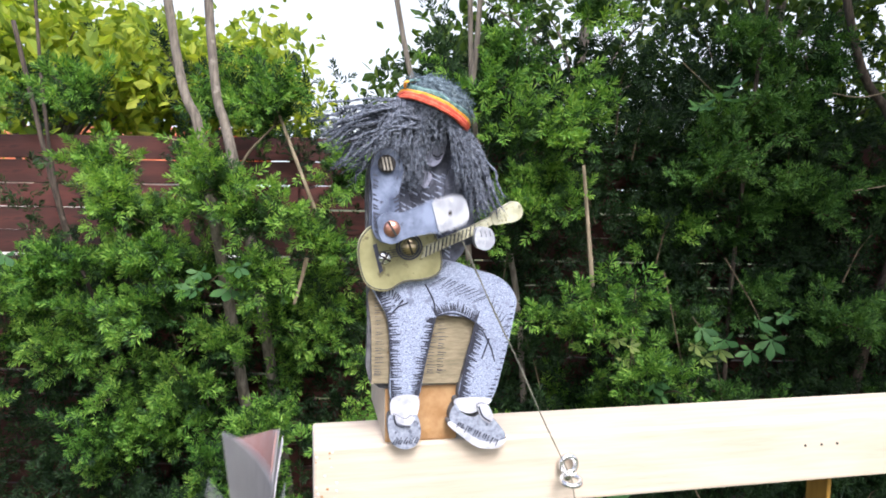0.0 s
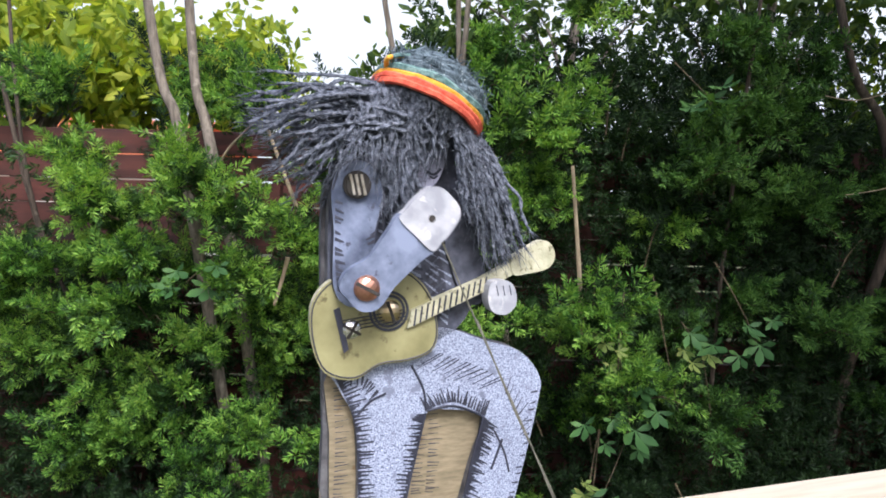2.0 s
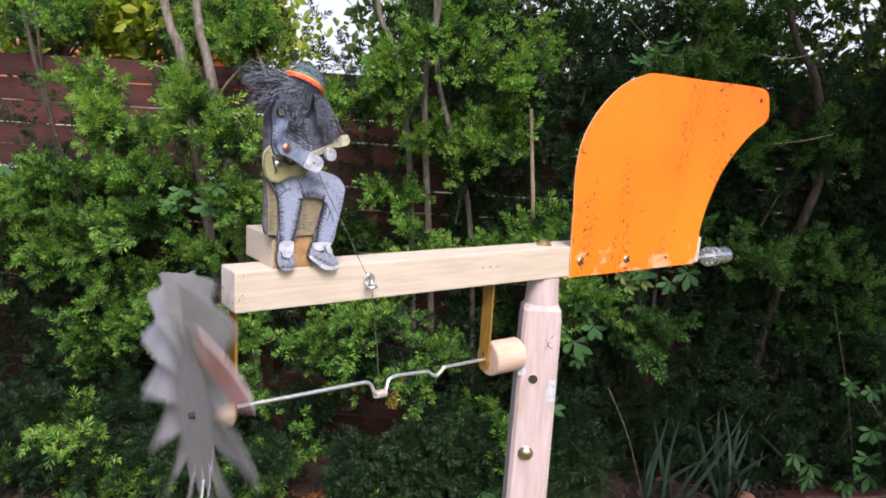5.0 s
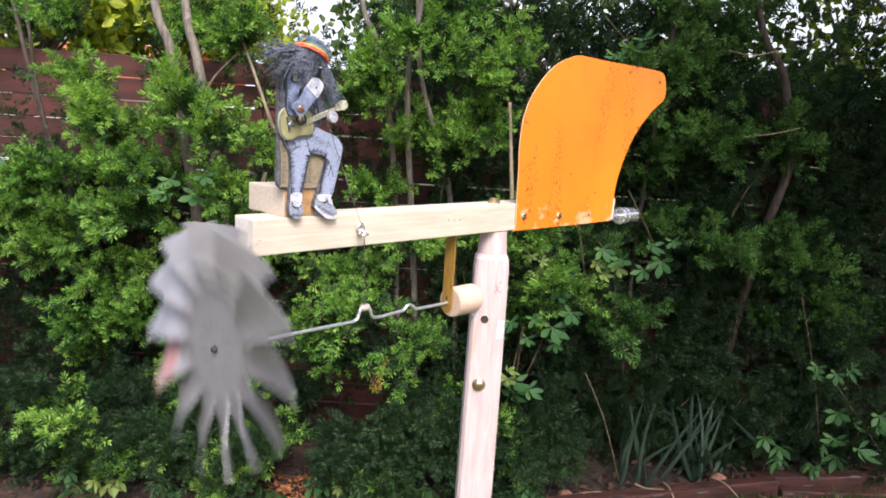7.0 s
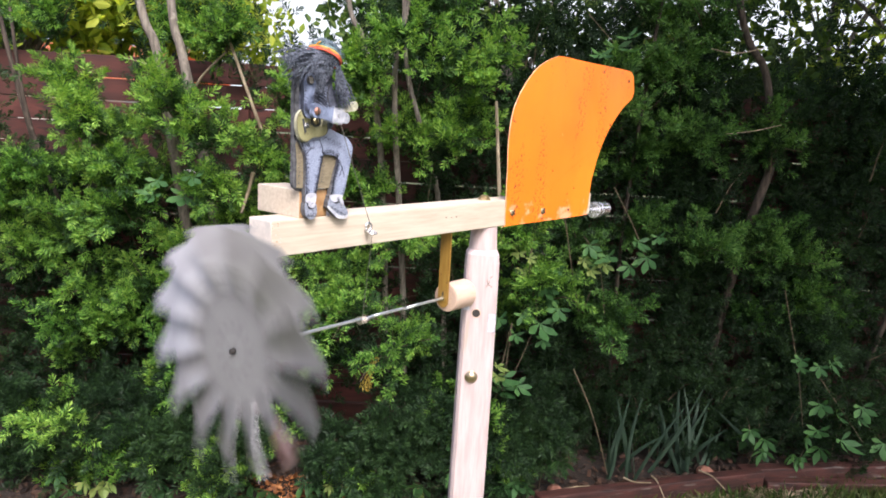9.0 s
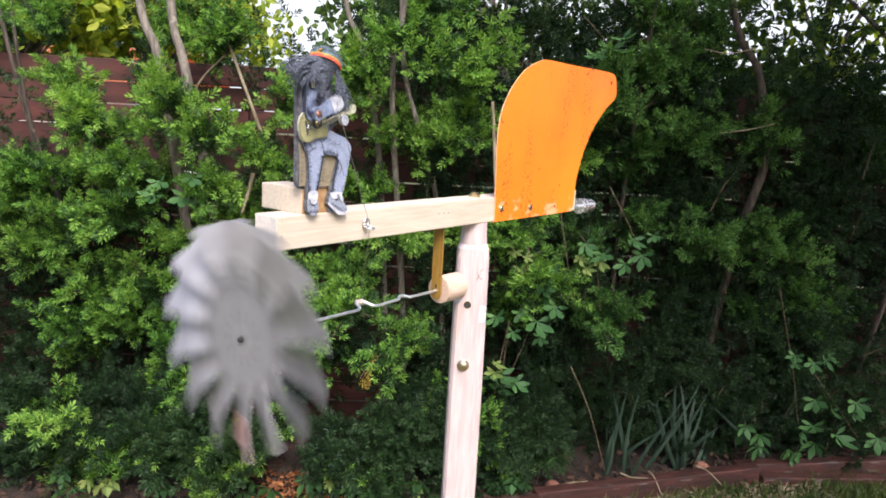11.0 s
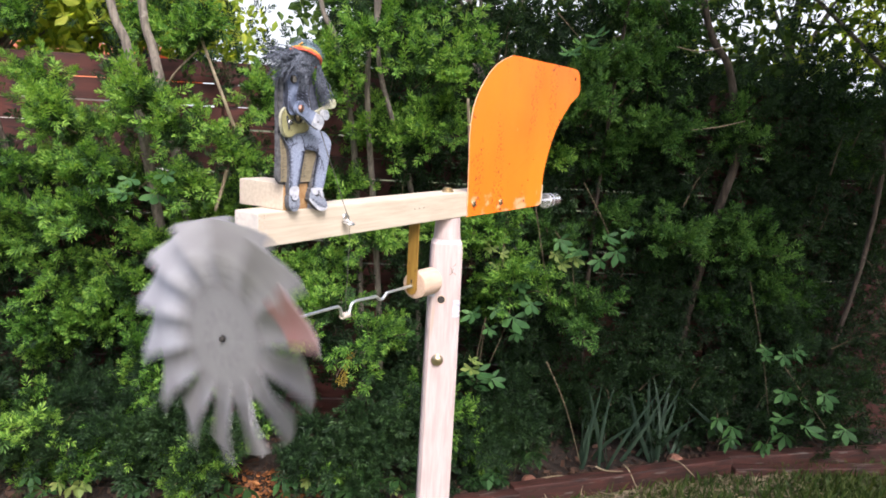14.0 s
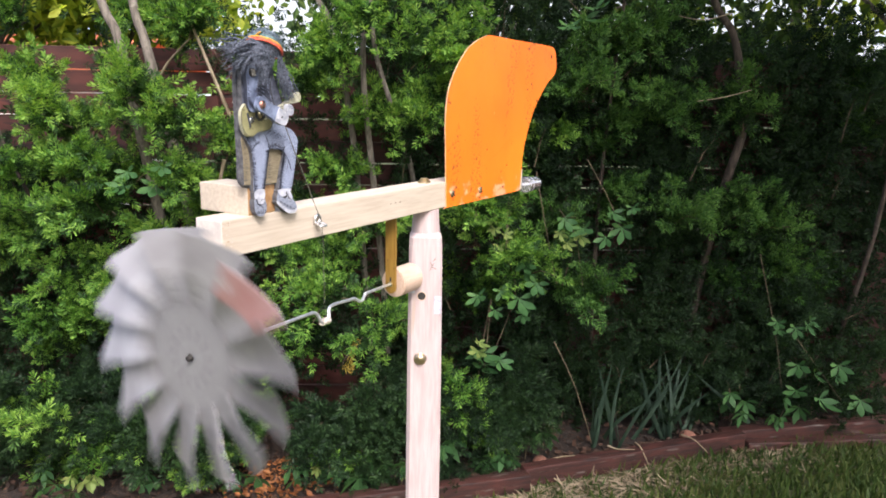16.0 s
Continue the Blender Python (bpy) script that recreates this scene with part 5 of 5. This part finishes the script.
leaf_tree(-3.9, 4.4, 2.8, 0.9, 1.7, 2000, TREE_SUNLIT, "tree beyond the fence, sunlight put into its yellow-green leaf colour", 8)
leaf_tree(4.2, 4.6, 3.0, 1.0, 1.4, 2400, TREE_SUNLIT, "tree beyond the fence, sunlight put into its yellow-green leaf colour", 9)


# ---- creeper, iris, ferns, grass and litter ----
def leaflet(length, width, droop):
    bm_v, bm_q = [], []
    prof = [(0, 0.05), (0.2, 0.30), (0.46, 0.88), (0.66, 1.0), (0.86, 0.5), (1.0, 0.0)]
    for s, w in prof:
        z = -droop * s * s * length
        bm_v += [(-w * width, s * length, z + 0.12 * w * width), (0, s * length, z), (w * width, s * length, z + 0.12 * w * width)]
    for i in range(len(prof) - 1):
        a = i * 3
        bm_q += [(a, a + 1, a + 4, a + 3), (a + 1, a + 2, a + 5, a + 4)]
    return np.array(bm_v), np.array(bm_q)


def creeper_mesh(span, seed, leaf_mat=None):
    """Five pointed leaflets spread like fingers from one stalk."""
    r = random.Random(seed)
    vs, qs, n = [], [], 0
    for a, share in ((0, 1.0), (48, 0.9), (-48, 0.9), (105, 0.62), (-105, 0.62)):
        v, q = leaflet(span * 0.55 * share * r.uniform(0.9, 1.1), span * 0.108 * share, 0.35 * r.uniform(0.4, 1.5))
        m = Matrix.Rotation(radians(a + r.uniform(-6, 6)), 3, "Z") @ Matrix.Rotation(radians(r.uniform(-16, 4)), 3, "X")
        v = v @ np.array(m).T
        vs.append(v)
        qs.append(q + n)
        n += len(v)
    me_ob = fast_mesh("leaf", np.concatenate(vs), np.concatenate(qs), leaf_mat or CREEPER)
    me = me_ob.data
    bpy.data.objects.remove(me_ob)
    return me


YOUNG_MESH = [creeper_mesh(s, k, CREEPER_YOUNG) for k, s in enumerate((0.085, 0.10), 7)]
LEAF_MESH = [creeper_mesh(s, k) for k, s in enumerate((0.125, 0.145, 0.160, 0.105))]


def creeper(name, label, points, stem, tilt=(35, 80), group="creepers", meshes=None):
    """A vine: a thin stem and its leaves, each held out from the hedge."""
    vine = tagged(new(name), label, "creeper", group)
    base = Vector(points[0][:3])
    vine.location = base
    if stem:
        part("stem", tube(smooth_line([Vector(p) - base for p in stem], 5), 0.0022, 5, 0.6), TWIG, vine)
    for p in points:
        ob = new("leaf", random.choice(meshes or LEAF_MESH))
        ob.parent = vine
        ob.location = Vector(p) - base
        ob.rotation_euler = (radians(-180 + random.uniform(*tilt)), radians(random.uniform(-25, 25)), radians(random.uniform(-40, 40)))
        s = random.uniform(0.8, 1.15)
        ob.scale = (s, s, s)


def near(c, n, sx, sz, sy=0.03):
    return [(c[0] + random.uniform(-sx, sx), c[1] + random.uniform(-sy, sy), c[2] + random.uniform(-sz, sz)) for _ in range(n)]


HANG = "green five-fingered creeper leaves hanging in the hedge"
creeper("creeper_vine", HANG, [(0.36, 1.88, 0.80), (0.43, 1.87, 0.77), (0.50, 1.88, 0.83), (0.34, 1.88, 0.72), (0.45, 1.89, 0.70), (0.27, 1.88, 0.78)],
        [(0.40, 1.95, 1.15), (0.38, 1.92, 0.95), (0.42, 1.9, 0.78), (0.33, 1.9, 0.5)])
creeper("creeper_vine", HANG, [(0.80, 1.95, 1.10), (0.84, 1.94, 1.04), (0.88, 1.95, 1.12), (0.78, 1.95, 1.0)], [(0.7, 2.0, 1.3), (0.78, 1.97, 1.16), (0.84, 1.96, 1.04)])
creeper("creeper_vine", HANG, near((0.56, 1.92, 0.95), 4, 0.12, 0.1) + [(0.68, 1.92, 1.04), (0.60, 1.91, 1.08)], [(0.5, 2.0, 1.25), (0.55, 1.97, 1.0), (0.6, 1.97, 0.8)])
creeper("creeper_vine", HANG, [(0.66, 2.02, 1.83), (0.60, 2.02, 1.80), (0.70, 2.03, 1.87)], [(0.55, 2.06, 1.95), (0.66, 2.04, 1.84)])
creeper("creeper_vine", HANG, near((1.62, 2.05, 0.52), 6, 0.12, 0.1), [(1.5, 2.1, 0.9), (1.6, 2.08, 0.55), (1.66, 2.08, 0.3)])
creeper("creeper_vine", HANG, near((-0.98, 1.86, 1.22), 4, 0.1, 0.05), [(-0.85, 1.92, 1.35), (-1.0, 1.9, 1.2)])
creeper("creeper_vine", HANG, near((-1.62, 1.75, 1.25), 4, 0.08, 0.08), [(-1.6, 1.8, 1.5), (-1.64, 1.78, 1.2)])
creeper("creeper_vine", HANG, near((0.34, 1.9, 0.5), 4, 0.06, 0.12), [(0.33, 1.92, 0.75), (0.3, 1.9, 0.35)])
creeper("creeper_vine", HANG, near((1.9, 2.12, 0.3), 6, 0.2, 0.1), [(1.75, 2.16, 0.5), (2.0, 2.16, 0.2)])
YOUNG = "pale yellow-green young creeper leaves hanging in the hedge"
creeper("creeper_vine", YOUNG, [(0.33, 1.90, 1.04), (0.35, 1.90, 0.97), (0.30, 1.90, 1.07), (0.37, 1.90, 1.02)], [(0.40, 1.97, 1.2), (0.38, 1.93, 1.05), (0.40, 1.92, 0.9)], meshes=YOUNG_MESH)
creeper("creeper_vine", YOUNG, [(0.62, 1.93, 0.98), (0.67, 1.93, 1.01), (0.59, 1.93, 1.02)], [(0.60, 2.0, 1.1), (0.66, 1.96, 1.0), (0.70, 1.95, 0.8)], meshes=YOUNG_MESH)
creeper("creeper_vine", YOUNG, [(0.28, 1.88, 0.59), (0.28, 1.88, 0.55)], [(0.33, 1.93, 0.75), (0.30, 1.90, 0.58), (0.28, 1.92, 0.35)], meshes=YOUNG_MESH)
LOW = "low green creeper plant rooted in the mulch"
for c, n in (((-0.20, 1.72, 0.16), 6), ((-0.02, 1.70, 0.14), 6), ((-0.34, 1.76, 0.2), 4), ((-0.98, 1.72, 0.12), 3), ((0.30, 1.86, 0.15), 4), ((-0.62, 1.70, 0.08), 3), ((-1.22, 1.70, 0.10), 4), ((-0.72, 1.73, 0.10), 5), ((-0.36, 1.75, 0.11), 5), ((-0.13, 1.80, 0.12), 5), ((0.36, 1.84, 0.1), 4),
             ((0.14, 1.82, 0.2), 4), ((0.50, 1.90, 0.16), 4), ((1.50, 2.14, 0.2), 5), ((1.75, 2.18, 0.16), 5), ((-1.3, 1.75, 0.1), 3)):
    creeper("creeper_plant", LOW, near(c, n, 0.09, 0.05, 0.05), [(c[0], c[1] + 0.05, 0.03), (c[0], c[1], c[2])], (95, 150), "low creepers")
for c, n in (((-0.30, 1.74, 0.16), 4), ((-1.20, 1.69, 0.14), 3), ((-0.05, 1.76, 0.13), 3)):
    creeper("creeper_plant", "low pale green creeper plant rooted in the mulch", near(c, n, 0.06, 0.03, 0.04), [(c[0], c[1] + 0.05, 0.03), (c[0], c[1], c[2])],
            (95, 150), "low creepers", YOUNG_MESH)


def blade_strip(length, width, bend, fold):
    vs, qs = [], []
    for k in range(8):
        s = k / 7
        w = width * (1 - s ** 2.2) * (0.75 + 0.5 * s * (1 - s))
        y = bend * s * s * length
        z = length * s * (1 - 0.25 * abs(bend) * s)
        vs += [(-w, y + fold * w, z), (0, y, z), (w, y + fold * w, z)]
    for i in range(7):
        a = i * 3
        qs += [(a, a + 1, a + 4, a + 3), (a + 1, a + 2, a + 5, a + 4)]
    return np.array(vs), np.array(qs)


for cx, cy, n in ((0.90, 2.07, 9), (1.10, 2.13, 13), (1.24, 2.17, 8)):
    iris = tagged(new("iris_clump"), "clump of grey-green sword-shaped iris leaves in the bed", "iris", "irises")
    iris.location = (cx, cy, 0.035)
    for k in range(n):
        v, q = blade_strip(random.uniform(0.22, 0.5), random.uniform(0.008, 0.014), random.uniform(0.05, 0.6), 0.35)
        ob = fast_mesh("iris_leaf", v, q, IRIS_LEAF, iris)
        ob.location = (random.uniform(-0.09, 0.09), random.uniform(-0.04, 0.05), 0)
        ob.rotation_euler = (radians(random.uniform(-12, 12)), radians(random.uniform(-32, 36)), radians(random.uniform(-90, 90)))
v, q = blade_strip(0.36, 0.012, 0.15, 0.3)
fallen = tagged(fast_mesh("iris_leaf", v, q, IRIS_LEAF), "long pale iris leaf leaning over the edging", "leaf")
fallen.location, fallen.rotation_euler = (1.58, 2.16, 0.09), (radians(-6), radians(-48), radians(8))
v, q = blade_strip(0.22, 0.015, 0.3, 0.3)
fallen = tagged(fast_mesh("iris_leaf", v, q, IRIS_LEAF), "pale bent iris leaf at the edge of the bed", "leaf")
fallen.location, fallen.rotation_euler = (0.82, 2.02, 0.05), (radians(10), radians(12), radians(40))

# a yellowed fern twig in the hedge
fern = tagged(new("yellowed_twig"), "yellowed withered twig hanging in the hedge", "twig")
fern.location = (-0.22, 1.90, 0.545)
part("stem", tube([(0.05, 0, 0.06), (0.02, 0, 0.03), (-0.02, 0, -0.02), (-0.035, 0, -0.055)], 0.001, 5), DRY_STICK, fern)
for k in range(6):
    v, q = scatter(SPRIG, np.array([[0.04 - 0.016 * k, 0, 0.05 - 0.022 * k]]), np.array([[-0.7 + 0.3 * k, -0.3, -0.5]]), np.array([0.055]), np.array([0.3 + 0.4 * k]))
    fast_mesh("frond", v, q, YELLOWED, fern)

# grass of the lawn, thin and dry along the edging
n = 30000
gx, gy = rng.normal(1.2, 1.0, n), 2.3 - np.abs(rng.normal(0, 0.85, n))
edge = edging_y(gx)
dry = np.clip((edge - gy) / 0.55 - 0.2 * np.sin(gx * 9) + 0.3 * (gx - 1.0), 0, 1)
keep = (gy < edge - 0.03) & (rng.random(n) < 0.12 + 0.88 * dry)
gx, gy = gx[keep], gy[keep]
n = len(gx)
gd = np.stack([rng.normal(0, 0.45, n), rng.normal(0, 0.45, n), np.ones(n)], -1)
gv = np.array([(-0.09, 0, 0), (0.09, 0, 0), (0.05, 0.1, 0.6), (0.0, 0.25, 1.0)])
v, q = scatter((gv, np.array([(0, 1, 2, 3)])), np.stack([gx, gy, np.zeros(n)], -1), gd, rng.uniform(0.03, 0.065, n), rng.uniform(-3, 3, n))
tagged(fast_mesh("grass", v, q, GRASS), "mown green grass, thin beside the edging", "grass", kind="stuff")
n = 1500
gx = rng.uniform(0.3, 1.9, n)
gy = edging_y(gx) - 0.05 - np.abs(rng.normal(0, 0.12, n))
gd = np.stack([rng.normal(0, 1, n), rng.normal(0, 1, n), rng.uniform(0.0, 0.25, n)], -1)
v, q = scatter((gv * np.array([0.6, 1, 1]), np.array([(0, 1, 2, 3)])), np.stack([gx, gy, np.full(n, 0.006)], -1), gd, rng.uniform(0.03, 0.08, n), rng.uniform(-3, 3, n))
tagged(fast_mesh("dry_straw", v, q, STRAW), "pale dry straw lying beside the edging", "straw", kind="stuff")
n = 2600
gx, gy = rng.uniform(-2.0, 2.4, n), rng.uniform(1.66, 2.4, n)
gy = np.maximum(gy, edging_y(gx) + 0.05)
gd = np.stack([rng.normal(0, 1, n), rng.normal(0, 1, n), rng.uniform(-0.1, 0.4, n)], -1)
v, q = scatter((np.array([(-0.25, 0, 0), (0.25, 0, 0), (0.2, 0.1, 1), (-0.2, 0.1, 1)]), np.array([(0, 1, 2, 3)])), np.stack([gx, gy, np.full(n, 0.05)], -1), gd,
               rng.uniform(0.012, 0.04, n), rng.uniform(-3, 3, n))
tagged(fast_mesh("mulch_chips", v, q, CHIP), "loose red-brown bark chips in the bed", "mulch", kind="stuff")
n = 420
gx, gy = rng.normal(-0.5, 0.12, n), rng.uniform(1.66, 1.94, n)
gd = np.stack([rng.normal(0, 1, n), rng.normal(0, 1, n), rng.uniform(-0.1, 0.35, n)], -1)
v, q = scatter(LEAF, np.stack([gx, gy, np.full(n, 0.055)], -1), gd, rng.uniform(0.014, 0.035, n), rng.uniform(-3, 3, n))
tagged(fast_mesh("leaf_litter", v, q, LITTER), "rust-brown fallen leaves on the mulch", "leaf litter", kind="stuff")
DRAPED = [[(0.99, 2.00, 0.083), (1.00, 1.955, 0.082), (1.02, 1.90, 0.03)], [(0.86, 1.975, 0.085), (0.90, 1.945, 0.083), (0.97, 1.945, 0.082)],
          [(1.22, 2.07, 0.082), (1.26, 2.02, 0.083), (1.31, 1.985, 0.04)], [(0.58, 1.90, 0.06), (0.64, 1.885, 0.085), (0.70, 1.90, 0.083)]]
for pts in DRAPED:
    tagged(part("dry_leaf_blade", tube(smooth_line(pts, 5), 0.0045, 6, 0.4), STRAW, smooth=True), "pale dry leaf blade draped over the edging", "dry leaf", "dry leaf blades")
for x, y, s in ((1.27, 2.10, 0.038), (0.56, 1.90, 0.034)):
    bm = bmesh.new()
    bmesh.ops.create_icosphere(bm, subdivisions=3, radius=s)
    for w in bm.verts:
        w.co *= 1 + 0.25 * noise.noise(w.co * 28)
        w.co.z *= 0.8
    ob = part("stone", bm, STONE, smooth=True)
    ob.location = (x, y, 0.03 + s * 0.65)
    tagged(ob, "small reddish stone beside the edging", "stone", "stones")


# ---- what moves ----
def crank_turn(t):
    """Degrees that the crank has turned from pointing up, over the back, down and over the front."""
    marks = TURNS
    for (t0, a0), (t1, a1) in zip(marks, marks[1:]):
        if t <= t1:
            return a0 + (a1 - a0) * (t - t0) / (t1 - t0)
    return marks[-1][1]


# seconds and the crank's place on the circle; between two marks it makes the number of turns that its speed gives
UPS = [-0.32, 0.1, 0.5, 0.92, 1.43, 2.05, 2.79, 3.47, 4.17, 4.83]
TURNS = [(t, 360.0 * k) for k, t in enumerate(UPS)]
for t, place, speed in ((7.0, 0, 1130), (7.5, 175, 1800), (8.0, 315, 1800), (8.5, 280, 1800), (9.0, 120, 1800), (11.5, 240, 1800), (12.0, 20, 1800),
                        (12.5, 15, 1800), (13.0, 180, 1800), (13.5, 180, 1800), (14.0, 180, 1800), (14.5, 210, 1800), (15.0, 190, 1800), (15.5, 195, 1800),
                        (16.0, 200, 1800)):
    t0, a0 = TURNS[-1]
    due = a0 + speed * (t - t0)
    TURNS.append((t, place + 360 * round((due - place) / 360)))


def along(rows, t):
    for (t0, a0), (t1, a1) in zip(rows, rows[1:]):
        if t <= t1:
            return a0 + (a1 - a0) * (t - t0) / (t1 - t0)
    return rows[-1][1]


def arm_angle(t):
    return 12 + 40 * math.cos(radians(crank_turn(t)))


LIFT = [(0, -4), (0.3, 0), (0.4, 38), (0.5, 2), (1.0, 0), (1.5, 2), (1.6, 8), (1.7, 66), (1.8, 6), (2.4, 4), (2.5, 22), (2.6, 48), (2.8, 36), (3.0, 26), (3.3, 46), (3.5, 78),
        (3.8, 66), (4.0, 48), (4.5, 18), (5.5, 6), (7.0, 6), (7.5, -6), (8.0, 8), (8.5, 2), (9.0, 4), (10.2, -6), (11.5, 2), (12.0, 4), (12.5, 2), (13.0, -4), (13.5, 2),
        (14.0, 4), (14.5, -4), (15.0, 0), (15.5, 6), (16.0, 8)]


def aim(a, b):
    """The pose at a whose z axis points to b."""
    d = Vector(b) - Vector(a)
    return Matrix.Translation(a) @ d.to_track_quat("Z", "Y").to_matrix().to_4x4()


def motions():
    walk(whirligig, [(t, pose(0, 0, PIVOT, 0, 0, a)) for t, a in HEADING])
    times = [k / FPS for k in range(int(16 * FPS) + 1)]
    turn_rows, arm_rows, lock_rows = [], [], [[], [], []]
    thread_rows = {key: [] for key in threads}
    for t in times:
        a = crank_turn(t)
        turn_rows.append((t, Matrix.Translation((0, 0, SHAFT)) @ Matrix.Rotation(radians(-a), 4, "X")))
        tilt = radians(arm_angle(t))
        arm_pose = Matrix.Translation(ELBOW) @ Matrix.Rotation(-tilt, 4, "Y")
        arm_rows.append((t, arm_pose))
        hand_at = arm_pose @ Vector((0.0185, -0.0014, 0))
        pin = Vector((-0.1502, CRANK * math.sin(radians(a)), SHAFT + CRANK * math.cos(radians(a))))
        thread_rows["upper", 0].append((t, aim(hand_at, EYE)))
        thread_rows["upper", 1].append((t, aim(EYE, hand_at)))
        thread_rows["lower", 0].append((t, aim(pin, EYE)))
        thread_rows["lower", 1].append((t, aim(EYE, pin)))
        for j in range(3):
            lift = along(LIFT, t) * (1.0, 0.8, 0.6)[j] - (9, 20, 32)[j] + 4 * math.sin(t * 9 + j * 2)
            lock_rows[j].append((t, Matrix.Translation(LOCK_ROOT[j]) @ Matrix.Rotation(radians(lift), 4, "Y")))
    walk(crank, turn_rows)
    walk(forearm, arm_rows)
    for j in range(3):
        walk(LOCKS[j], lock_rows[j])
    for key, rows in thread_rows.items():
        walk(threads[key], rows)


motions()
